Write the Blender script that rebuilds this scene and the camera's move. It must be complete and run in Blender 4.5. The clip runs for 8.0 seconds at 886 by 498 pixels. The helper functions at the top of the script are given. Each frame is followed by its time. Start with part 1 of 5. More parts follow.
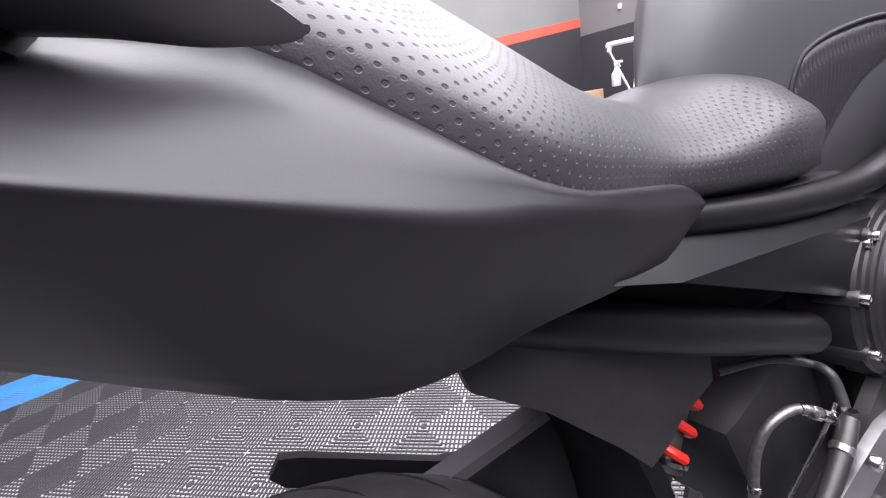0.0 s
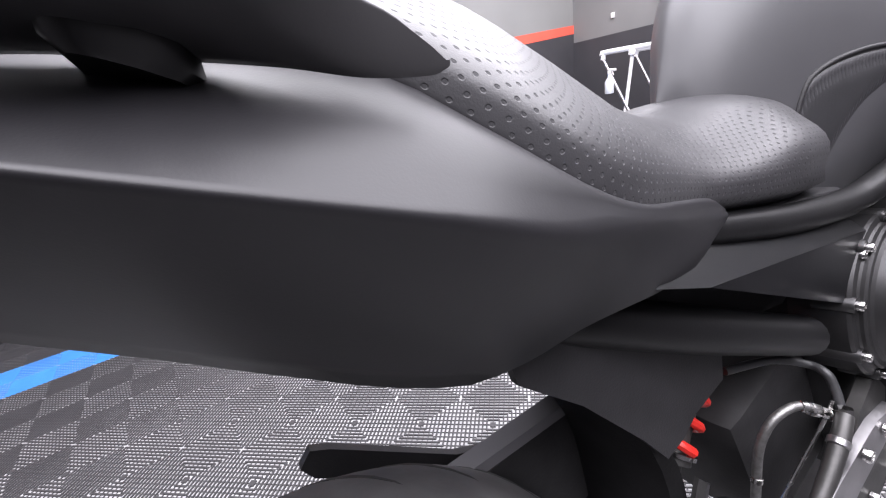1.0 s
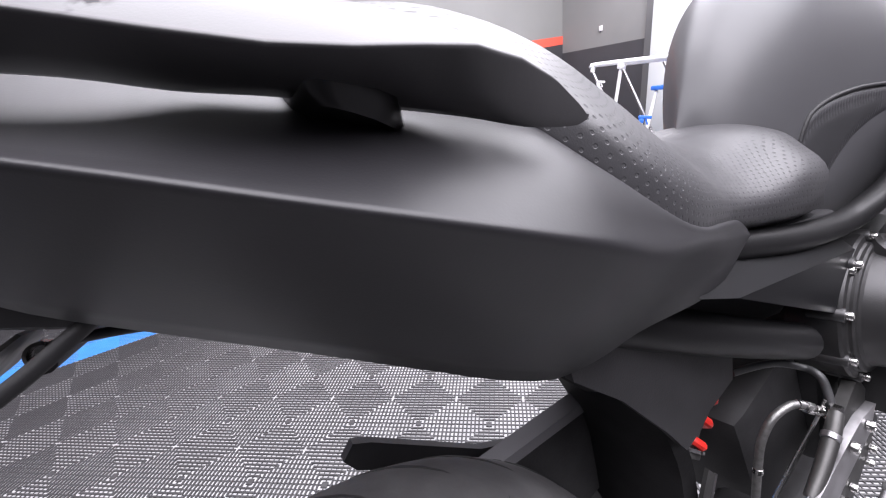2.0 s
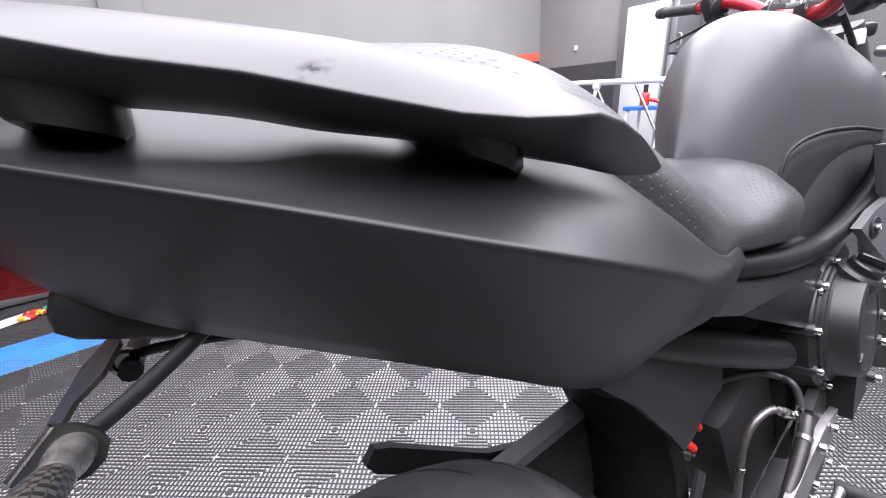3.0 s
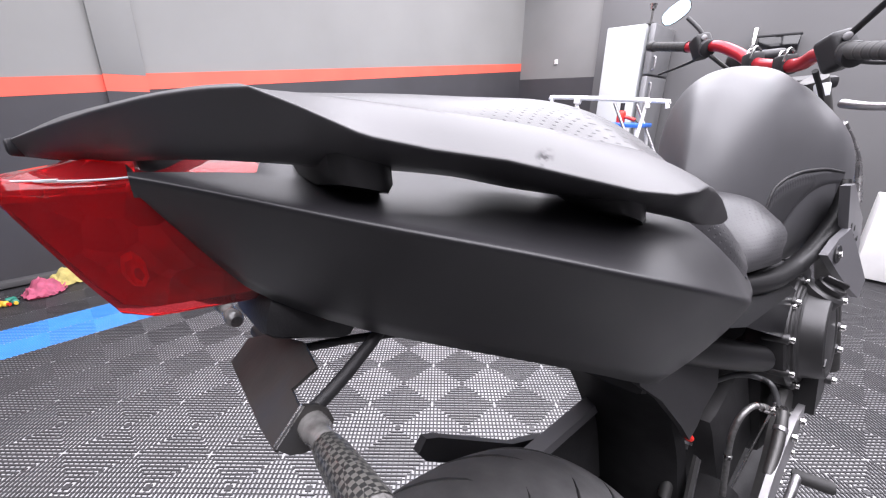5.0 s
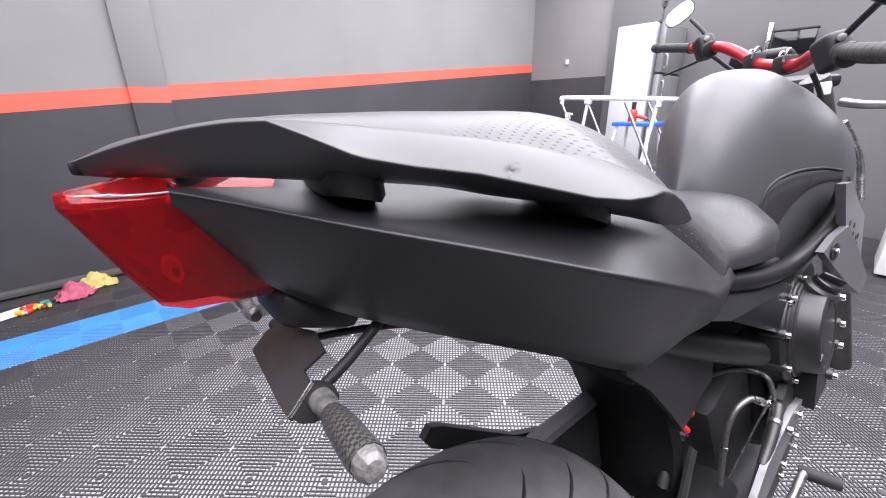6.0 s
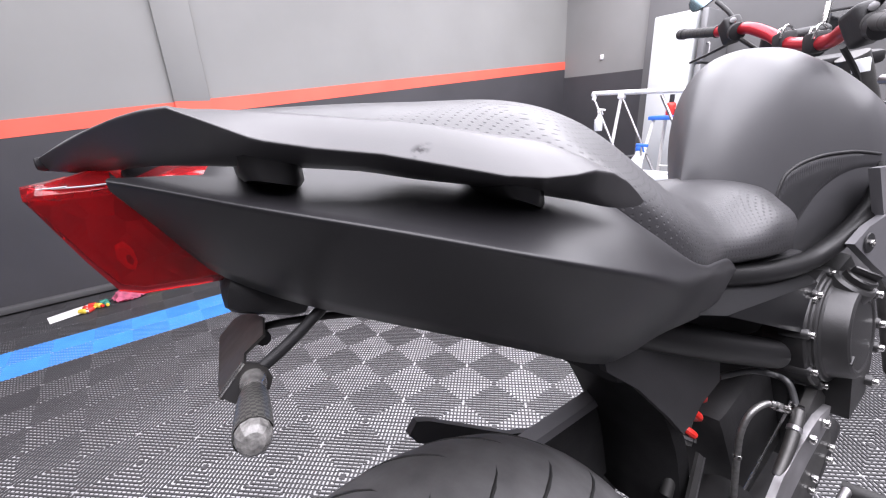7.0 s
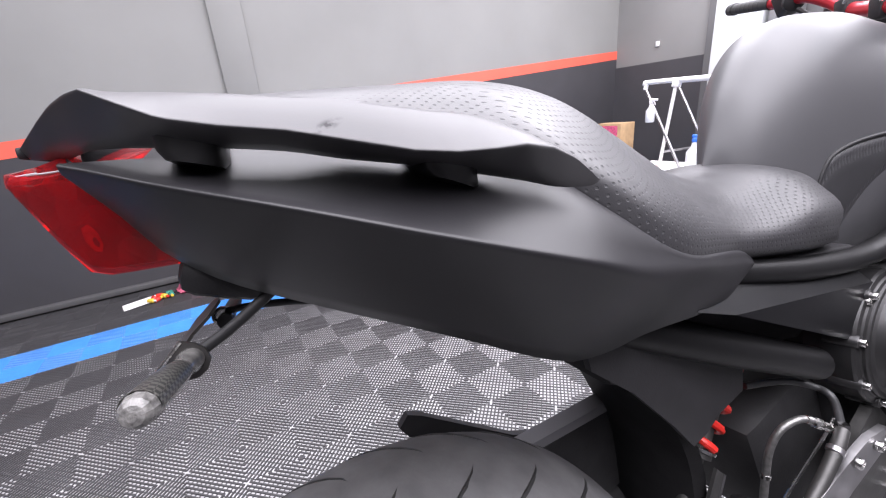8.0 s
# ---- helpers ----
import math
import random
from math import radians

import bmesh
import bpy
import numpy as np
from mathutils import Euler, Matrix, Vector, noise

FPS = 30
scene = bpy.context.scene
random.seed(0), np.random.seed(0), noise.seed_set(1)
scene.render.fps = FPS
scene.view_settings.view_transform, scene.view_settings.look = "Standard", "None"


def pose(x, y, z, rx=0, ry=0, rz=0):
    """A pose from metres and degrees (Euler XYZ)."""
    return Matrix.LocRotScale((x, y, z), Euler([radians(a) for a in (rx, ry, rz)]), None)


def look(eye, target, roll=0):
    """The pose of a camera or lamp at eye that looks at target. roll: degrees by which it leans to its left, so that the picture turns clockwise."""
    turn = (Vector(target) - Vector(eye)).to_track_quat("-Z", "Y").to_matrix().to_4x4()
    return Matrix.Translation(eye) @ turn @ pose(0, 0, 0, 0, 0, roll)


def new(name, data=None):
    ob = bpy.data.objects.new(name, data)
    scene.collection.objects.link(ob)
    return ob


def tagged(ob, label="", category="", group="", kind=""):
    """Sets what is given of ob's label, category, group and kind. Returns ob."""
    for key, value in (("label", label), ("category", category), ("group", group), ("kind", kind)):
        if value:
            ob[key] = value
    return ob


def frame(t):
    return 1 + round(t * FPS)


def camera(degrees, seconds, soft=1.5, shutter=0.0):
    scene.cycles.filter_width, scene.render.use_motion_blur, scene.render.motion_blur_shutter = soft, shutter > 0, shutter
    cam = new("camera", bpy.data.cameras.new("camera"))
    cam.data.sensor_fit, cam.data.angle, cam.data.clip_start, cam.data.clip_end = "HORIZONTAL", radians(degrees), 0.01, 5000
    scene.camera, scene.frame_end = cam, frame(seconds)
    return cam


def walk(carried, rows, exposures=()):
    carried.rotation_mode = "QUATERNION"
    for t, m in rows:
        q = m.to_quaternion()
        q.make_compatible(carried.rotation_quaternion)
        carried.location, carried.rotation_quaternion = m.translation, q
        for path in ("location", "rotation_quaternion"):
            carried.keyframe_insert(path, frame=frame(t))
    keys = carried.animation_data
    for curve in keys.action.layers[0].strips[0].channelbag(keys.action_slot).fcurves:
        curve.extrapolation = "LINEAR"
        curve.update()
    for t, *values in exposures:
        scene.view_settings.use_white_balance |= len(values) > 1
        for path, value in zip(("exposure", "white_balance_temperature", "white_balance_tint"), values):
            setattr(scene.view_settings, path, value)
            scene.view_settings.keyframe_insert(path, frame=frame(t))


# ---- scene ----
cam = camera(97.0, 8.0, soft=1.2)
PATH = [
    (0, (0.3665, -1.0538, 0.8622), (-0.0566, 0.6306, 0.2248), -10.67),
    (0.5, (0.3513, -1.0701, 0.8714), (-0.0564, 0.6197, 0.2382), -10.11),
    (1, (0.3304, -1.0765, 0.8764), (-0.0331, 0.6184, 0.2302), -8.69),
    (1.5, (0.3045, -1.0923, 0.8870), (-0.0253, 0.6069, 0.2342), -7.61),
    (3, (0.2221, -1.1332, 0.9191), (0.0888, 0.5998, 0.2856), -2.91),
    (3.5, (0.1997, -1.1419, 0.9270), (0.1173, 0.5937, 0.2920), -1.71),
    (4, (0.1752, -1.1534, 0.9308), (0.1346, 0.5839, 0.2962), -0.62),
    (4.5, (0.1462, -1.1647, 0.9408), (0.1464, 0.5736, 0.3078), 0.59),
    (5.25, (0.1270, -1.1925, 0.9573), (0.1384, 0.5462, 0.3257), 0.75),
    (6, (0.1450, -1.2136, 0.9627), (0.0889, 0.5267, 0.3375), -0.55),
    (6.5, (0.1726, -1.2165, 0.9585), (0.0307, 0.5224, 0.3433), -1.92),
    (7, (0.2126, -1.2114, 0.9495), (-0.0220, 0.5207, 0.3433), -3.00),
    (7.5, (0.2497, -1.2026, 0.9398), (-0.0942, 0.5137, 0.3412), -3.76),
    (8, (0.2804, -1.1905, 0.9315), (-0.1815, 0.4992, 0.3365), -5.04),
]
walk(cam, [(t, look(eye, target, roll)) for t, eye, target, roll in PATH])

# ---- light ----
world = bpy.data.worlds.new("garage_air")
scene.world = world
world.use_nodes = True
world.node_tree.nodes["Background"].inputs[0].default_value = (0.80, 0.86, 1.0, 1)
world.node_tree.nodes["Background"].inputs[1].default_value = 0.25
scene.view_settings.exposure = 0.51


def area_lamp(name, m, sx, sy, watts, colour=(0.972, 0.945, 1.03)):
    data = bpy.data.lights.new(name, "AREA")
    data.shape, data.size, data.size_y, data.energy, data.color = "RECTANGLE", sx, sy, watts, colour
    ob = new(name, data)
    ob.matrix_world = m
    return ob


# the room is turned by 45 degrees against the ribs of the floor tiles
ROOM = Matrix.Rotation(radians(45), 4, "Z")
CEIL = 2.8
for lx, ly, sx, sy, watts in ((0.75, -1.55, 5.5, 2.6, 265), (0.3, 0.66, 2.6, 1.6, 64), (2.6, 0.74, 1.7, 1.4, 54), (-2.2, 0.7, 2.0, 1.3, 28)):
    area_lamp("ceiling_lamp_light", ROOM @ pose(lx, ly, CEIL - 0.09), sx, sy, watts)

# ---- materials ----


def mat(name, base, rough=0.5, metal=0.0, spec=0.5, vary=0.0, vscale=20.0, bump=0.0, bscale=300.0, rvary=0.0, coat=0.0, fine=0.0):
    """A procedural surface: colour and gloss vary at two scales, with fine relief."""
    m = bpy.data.materials.new(name)
    m.use_nodes = True
    nt = m.node_tree
    bs = nt.nodes["Principled BSDF"]
    bs.inputs["Base Color"].default_value = (*base, 1)
    bs.inputs["Roughness"].default_value = rough
    bs.inputs["Metallic"].default_value = metal
    bs.inputs["Specular IOR Level"].default_value = spec
    bs.inputs["Coat Weight"].default_value = coat
    bs.inputs["Coat Roughness"].default_value = 0.38
    co = nt.nodes.new("ShaderNodeTexCoord")
    if vary or rvary:
        n1 = nt.nodes.new("ShaderNodeTexNoise")
        n1.inputs["Scale"].default_value, n1.inputs["Detail"].default_value = vscale, 6
        nt.links.new(co.outputs["Object"], n1.inputs["Vector"])
        if vary:
            ramp = nt.nodes.new("ShaderNodeMapRange")
            ramp.inputs["From Min"].default_value, ramp.inputs["From Max"].default_value = 0.3, 0.7
            ramp.inputs["To Min"].default_value, ramp.inputs["To Max"].default_value = 1 - vary, 1 + vary
            nt.links.new(n1.outputs["Fac"], ramp.inputs["Value"])
            mul = nt.nodes.new("ShaderNodeVectorMath")
            mul.operation = "SCALE"
            mul.inputs[0].default_value = base
            nt.links.new(ramp.outputs["Result"], mul.inputs["Scale"])
            nt.links.new(mul.outputs["Vector"], bs.inputs["Base Color"])
        if rvary:
            r2 = nt.nodes.new("ShaderNodeMapRange")
            r2.inputs["From Min"].default_value, r2.inputs["From Max"].default_value = 0.3, 0.7
            r2.inputs["To Min"].default_value, r2.inputs["To Max"].default_value = max(rough - rvary, 0.03), min(rough + rvary, 1)
            nt.links.new(n1.outputs["Fac"], r2.inputs["Value"])
            nt.links.new(r2.outputs["Result"], bs.inputs["Roughness"])
    if bump:
        n2 = nt.nodes.new("ShaderNodeTexNoise")
        n2.inputs["Scale"].default_value, n2.inputs["Detail"].default_value = bscale, 4
        nt.links.new(co.outputs["Object"], n2.inputs["Vector"])
        b = nt.nodes.new("ShaderNodeBump")
        b.inputs["Strength"].default_value, b.inputs["Distance"].default_value = bump, 0.001
        nt.links.new(n2.outputs["Fac"], b.inputs["Height"])
        nt.links.new(b.outputs["Normal"], bs.inputs["Normal"])
    return m


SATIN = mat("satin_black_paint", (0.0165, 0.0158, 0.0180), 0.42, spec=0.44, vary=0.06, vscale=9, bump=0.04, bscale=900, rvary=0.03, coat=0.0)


def rail_paint():
    """The satin paint, paler to carry light, with one dull scuff on the arm."""
    m = mat("lit_scuffed_satin_paint", (0.055, 0.053, 0.056), 0.44, spec=0.45, bump=0.04, bscale=900, coat=0.15)
    nt = m.node_tree
    bs = nt.nodes["Principled BSDF"]
    co, off, ln, no = nt.nodes.new("ShaderNodeTexCoord"), nt.nodes.new("ShaderNodeMapping"), nt.nodes.new("ShaderNodeVectorMath"), nt.nodes.new("ShaderNodeTexNoise")
    off.vector_type = "TEXTURE"
    off.inputs["Location"].default_value = (-0.4803, 0.130, 0.9245)
    off.inputs["Rotation"].default_value = (0, radians(-22), 0)
    off.inputs["Scale"].default_value = (0.0105, 0.06, 0.0036)
    nt.links.new(co.outputs["Object"], off.inputs["Vector"])
    ln.operation = "LENGTH"
    nt.links.new(off.outputs["Vector"], ln.inputs[0])
    no.inputs["Scale"].default_value = 190
    nt.links.new(co.outputs["Object"], no.inputs["Vector"])
    near = nt.nodes.new("ShaderNodeMapRange")
    near.inputs["From Min"].default_value, near.inputs["From Max"].default_value = 1.0, 0.4
    nt.links.new(ln.outputs["Value"], near.inputs["Value"])
    rough = nt.nodes.new("ShaderNodeMapRange")
    rough.inputs["From Min"].default_value, rough.inputs["From Max"].default_value = 0.42, 0.58
    nt.links.new(no.outputs["Fac"], rough.inputs["Value"])
    mark = nt.nodes.new("ShaderNodeMath")
    mark.operation = "MULTIPLY"
    nt.links.new(near.outputs["Result"], mark.inputs[0])
    nt.links.new(rough.outputs["Result"], mark.inputs[1])
    gloss, coat = nt.nodes.new("ShaderNodeMapRange"), nt.nodes.new("ShaderNodeMapRange")
    gloss.inputs["To Min"].default_value, gloss.inputs["To Max"].default_value = 0.45, 0.02
    coat.inputs["To Min"].default_value, coat.inputs["To Max"].default_value = 0.15, 0.0
    nt.links.new(mark.outputs["Value"], gloss.inputs["Value"])
    nt.links.new(mark.outputs["Value"], coat.inputs["Value"])
    nt.links.new(gloss.outputs["Result"], bs.inputs["Specular IOR Level"])
    nt.links.new(coat.outputs["Result"], bs.inputs["Coat Weight"])
    return m


RAILP = rail_paint()
TANKP = mat("satin_graphite_paint", (0.068, 0.067, 0.072), 0.50, spec=0.62, vary=0.05, vscale=7, bump=0.03, bscale=900, rvary=0.03, coat=0.2)
COVERP = mat("satin_side_cover", (0.014, 0.0138, 0.016), 0.34, spec=0.7, vary=0.06, vscale=9, bump=0.04, bscale=900)
GLOSSB = mat("gloss_black_plastic", (0.012, 0.0115, 0.012), 0.34, spec=0.6, vary=0.1, vscale=14, rvary=0.06)
BLACKP = mat("black_plastic", (0.022, 0.0213, 0.0230), 0.50, spec=0.35, vary=0.2, vscale=30, bump=0.25, bscale=500)
DARKP = mat("dusty_black_plastic", (0.026, 0.0253, 0.0265), 0.60, spec=0.30, vary=0.35, vscale=18, bump=0.3, bscale=260)
TUBEP = mat("frame_paint_black", (0.009, 0.0088, 0.0094), 0.42, spec=0.26, vary=0.12, vscale=25, bump=0.08, bscale=400)
RUBBER = mat("tyre_rubber", (0.095, 0.093, 0.095), 0.72, spec=0.35, vary=0.25, vscale=22, bump=0.3, bscale=220)
GRIPR = mat("grip_rubber", (0.035, 0.034, 0.034), 0.65, vary=0.15, vscale=60)
CHROME = mat("steel_bright", (0.62, 0.61, 0.60), 0.24, metal=1.0, vary=0.12, vscale=50, rvary=0.1)
ALLOY = mat("brushed_alloy", (0.42, 0.41, 0.42), 0.42, metal=1.0, vary=0.18, vscale=35, bump=0.1, bscale=400, rvary=0.1)
ENGINE = mat("engine_cover_graphite", (0.055, 0.054, 0.055), 0.42, metal=0.6, vary=0.12, vscale=24, bump=0.12, bscale=600)
DULLM = mat("dull_dark_metal", (0.10, 0.098, 0.096), 0.5, metal=0.8, vary=0.25, vscale=30, bump=0.2, bscale=300)
REDM = mat("red_anodised_bar", (0.42, 0.018, 0.030), 0.30, metal=0.45, vary=0.1, vscale=30)
REDS = mat("red_spring_paint", (0.75, 0.030, 0.022), 0.38, vary=0.12, vscale=40)
SHROUD = mat("grey_shroud_paint", (0.13, 0.127, 0.135), 0.40, spec=0.55, vary=0.08, vscale=12, bump=0.05, bscale=700)
PADM = mat("knee_pad_rubber", (0.040, 0.0392, 0.0425), 0.44, spec=0.55, vary=0.1, vscale=30, bump=0.15, bscale=600)
HOSEM = mat("hose_sleeve", (0.040, 0.040, 0.042), 0.38, vary=0.15, vscale=60, bump=0.3, bscale=700)
BRAID = mat("braided_steel", (0.25, 0.245, 0.24), 0.4, metal=0.8, vary=0.2, vscale=200, bump=0.5, bscale=900)
WHITEP = mat("white_enamel", (0.78, 0.77, 0.76), 0.35, vary=0.04, vscale=15)
WALLG = mat("wall_paint_grey", (0.25, 0.248, 0.239), 0.75, vary=0.06, vscale=1.6, bump=0.15, bscale=60)
WALLM = mat("wall_paint_mid_grey", (0.22, 0.217, 0.212), 0.75, vary=0.06, vscale=1.8, bump=0.15, bscale=60)
WALLD = mat("wall_paint_charcoal", (0.052, 0.050, 0.055), 0.6, vary=0.12, vscale=2.5, bump=0.15, bscale=60)
WALLR = mat("wall_paint_red", (0.86, 0.13, 0.085), 0.6, vary=0.08, vscale=4)
CEILM = mat("ceiling_paint", (0.72, 0.72, 0.70), 0.8, vary=0.05, vscale=2)
CONC = mat("light_concrete", (0.42, 0.416, 0.42), 0.50, vary=0.2, vscale=5, bump=0.2, bscale=80)
FRIDGEW = mat("fridge_enamel", (0.52, 0.535, 0.54), 0.3, vary=0.03, vscale=5)
FRIDGEG = mat("fridge_door_silver", (0.20, 0.20, 0.205), 0.38, metal=0.2, vary=0.06, vscale=8)
DARKGLASS = mat("dark_screen", (0.008, 0.008, 0.009), 0.08, spec=0.6)
PALEPLASTIC = mat("pale_plastic", (0.62, 0.64, 0.66), 0.3, vary=0.08, vscale=20)
BLUEP = mat("blue_plastic", (0.04, 0.16, 0.60), 0.4, vary=0.08, vscale=20)
REDP = mat("red_plastic", (0.62, 0.035, 0.025), 0.35, vary=0.08, vscale=20)
PAPER = mat("white_paper", (0.80, 0.79, 0.77), 0.8, vary=0.05, vscale=20)
PINKC = mat("pink_cloth", (0.75, 0.20, 0.32), 0.95, vary=0.2, vscale=30, bump=0.6, bscale=250)
YELLOWC = mat("yellow_cloth", (0.80, 0.70, 0.28), 0.95, vary=0.15, vscale=30, bump=0.6, bscale=250)
CARD = mat("brown_card", (0.40, 0.26, 0.14), 0.8, vary=0.15, vscale=20)
PINKP = mat("pink_print", (0.62, 0.10, 0.20), 0.6, vary=0.35, vscale=60)
GREENP = mat("green_plastic", (0.03, 0.22, 0.16), 0.4, vary=0.1)
YELLOWP = mat("yellow_plastic", (0.75, 0.52, 0.06), 0.4, vary=0.1)
BLACKL = mat("black_cord", (0.014, 0.014, 0.014), 0.6, vary=0.2, vscale=80)


def lens_red():
    """Clear red lamp moulding: glossy, with light passing through to the reflector behind."""
    m = bpy.data.materials.new("red_lens")
    m.use_nodes = True
    nt = m.node_tree
    bs = nt.nodes["Principled BSDF"]
    bs.inputs["Base Color"].default_value = (0.92, 0.07, 0.09, 1)
    bs.inputs["Roughness"].default_value = 0.03
    bs.inputs["Transmission Weight"].default_value = 0.9
    bs.inputs["IOR"].default_value = 1.3
    return m


def lens_back():
    """Deep red inner moulding with shallow facets."""
    m = mat("red_reflector", (0.34, 0.008, 0.012), 0.13, metal=0.35, spec=0.7, vary=0.25, vscale=16)
    nt = m.node_tree
    co, cells, b = nt.nodes.new("ShaderNodeTexCoord"), nt.nodes.new("ShaderNodeTexVoronoi"), nt.nodes.new("ShaderNodeBump")
    cells.inputs["Scale"].default_value = 48
    nt.links.new(co.outputs["Object"], cells.inputs["Vector"])
    b.inputs["Strength"].default_value, b.inputs["Distance"].default_value = 1.0, 0.007
    nt.links.new(cells.outputs["Distance"], b.inputs["Height"])
    nt.links.new(b.outputs["Normal"], nt.nodes["Principled BSDF"].inputs["Normal"])
    return m


def carbon():
    m = bpy.data.materials.new("carbon_weave")
    m.use_nodes = True
    nt = m.node_tree
    bs = nt.nodes["Principled BSDF"]
    co = nt.nodes.new("ShaderNodeTexCoord")
    ck = nt.nodes.new("ShaderNodeTexChecker")
    ck.inputs["Scale"].default_value = 420
    ck.inputs["Color1"].default_value, ck.inputs["Color2"].default_value = (0.20, 0.195, 0.18, 1), (0.055, 0.055, 0.055, 1)
    nt.links.new(co.outputs["Object"], ck.inputs["Vector"])
    nt.links.new(ck.outputs["Color"], bs.inputs["Base Color"])
    bs.inputs["Roughness"].default_value, bs.inputs["Coat Weight"].default_value = 0.3, 0.5
    return m


def vinyl():
    """Seat cover with fine grain and staggered rows of small round pits with pale rims."""
    m = mat("seat_vinyl", (0.036, 0.035, 0.038), 0.42, spec=0.75, vary=0.08, vscale=25, rvary=0.05)
    nt = m.node_tree
    bs = nt.nodes["Principled BSDF"]
    uv = nt.nodes.new("ShaderNodeUVMap")
    sep = nt.nodes.new("ShaderNodeSeparateXYZ")
    nt.links.new(uv.outputs["UV"], sep.inputs["Vector"])

    def op(kind, a, b=None, c=None):
        n = nt.nodes.new("ShaderNodeMath")
        n.operation = kind
        for i, v in enumerate((a, b, c)):
            if v is None:
                continue
            if isinstance(v, (int, float)):
                n.inputs[i].default_value = v
            else:
                nt.links.new(v, n.inputs[i])
        return n.outputs[0]

    pitch = 0.0082
    x, y = op("DIVIDE", sep.outputs["X"], pitch), op("DIVIDE", sep.outputs["Y"], pitch * 0.62)
    row = op("FLOOR", y)
    shift = op("MULTIPLY", op("MODULO", op("ABSOLUTE", row), 2.0), 0.5)
    dx = op("SUBTRACT", op("FRACT", op("ADD", x, shift)), 0.5)
    dy = op("MULTIPLY", op("SUBTRACT", op("FRACT", y), 0.5), 0.62)
    r = op("SQRT", op("ADD", op("MULTIPLY", dx, dx), op("MULTIPLY", dy, dy)))
    pit = nt.nodes.new("ShaderNodeMapRange")
    pit.interpolation_type = "SMOOTHSTEP"
    pit.inputs["From Min"].default_value, pit.inputs["From Max"].default_value = 0.095, 0.165
    nt.links.new(r, pit.inputs["Value"])
    # the middle of the cover is plain: the third UV-like value is stored as an attribute
    at = nt.nodes.new("ShaderNodeAttribute")
    at.attribute_name = "dotted"
    keep = op("SUBTRACT", 1.0, op("MULTIPLY", op("SUBTRACT", 1.0, pit.outputs["Result"]), at.outputs["Fac"]))
    # the holes show the pale backing of the cover and have no gloss
    link = bs.inputs["Base Color"].links[0].from_socket
    mix = nt.nodes.new("ShaderNodeMix")
    mix.data_type = "RGBA"
    nt.links.new(keep, mix.inputs[0])
    mix.inputs[6].default_value = (0.060, 0.059, 0.062, 1)
    nt.links.new(link, mix.inputs[7])
    nt.links.new(mix.outputs[2], bs.inputs["Base Color"])
    nt.links.new(op("MULTIPLY_ADD", keep, 0.62, 0.08), bs.inputs["Specular IOR Level"])
    grain = nt.nodes.new("ShaderNodeTexNoise")
    co = nt.nodes.new("ShaderNodeTexCoord")
    nt.links.new(co.outputs["Object"], grain.inputs["Vector"])
    grain.inputs["Scale"].default_value = 1100
    height = op("ADD", op("MULTIPLY", keep, 0.25), op("MULTIPLY", grain.outputs["Fac"], 0.12))
    b = nt.nodes.new("ShaderNodeBump")
    b.inputs["Strength"].default_value, b.inputs["Distance"].default_value = 0.9, 0.0011
    nt.links.new(height, b.inputs["Height"])
    nt.links.new(b.outputs["Normal"], bs.inputs["Normal"])
    return m




def bracket_metal():
    """Dark polished metal with a faint straw and blue heat tint."""
    m = mat("heat_tinted_metal", (0.055, 0.053, 0.052), 0.38, metal=0.55, bump=0.08, bscale=300, rvary=0.08, vscale=40)
    nt = m.node_tree
    co, no, ramp = nt.nodes.new("ShaderNodeTexCoord"), nt.nodes.new("ShaderNodeTexNoise"), nt.nodes.new("ShaderNodeValToRGB")
    no.inputs["Scale"].default_value = 16
    nt.links.new(co.outputs["Object"], no.inputs["Vector"])
    el = ramp.color_ramp.elements
    el[0].position, el[0].color = 0.36, (0.055, 0.053, 0.052, 1)
    el[1].position, el[1].color = 0.70, (0.075, 0.077, 0.085, 1)
    mid = el.new(0.56)
    mid.color = (0.075, 0.071, 0.068, 1)
    nt.links.new(no.outputs["Fac"], ramp.inputs["Fac"])
    nt.links.new(ramp.outputs["Color"], nt.nodes["Principled BSDF"].inputs["Base Color"])
    return m


BRACKET = bracket_metal()
TIPM = mat("frosted_clear_tip", (0.15, 0.145, 0.140), 0.26, spec=0.6, vary=0.45, vscale=260, bump=0.6, bscale=420)
SMOKE = mat("smoked_clear_plastic", (0.15, 0.145, 0.14), 0.16, spec=0.7, vary=0.45, vscale=110)
LENSB = lens_back()
REDBOWL = mat("bright_red_moulding", (0.55, 0.010, 0.010), 0.18, spec=0.6, vary=0.1, vscale=60)
LENS, CARBON, VINYL = lens_red(), carbon(), vinyl()

# ---- mesh helpers ----


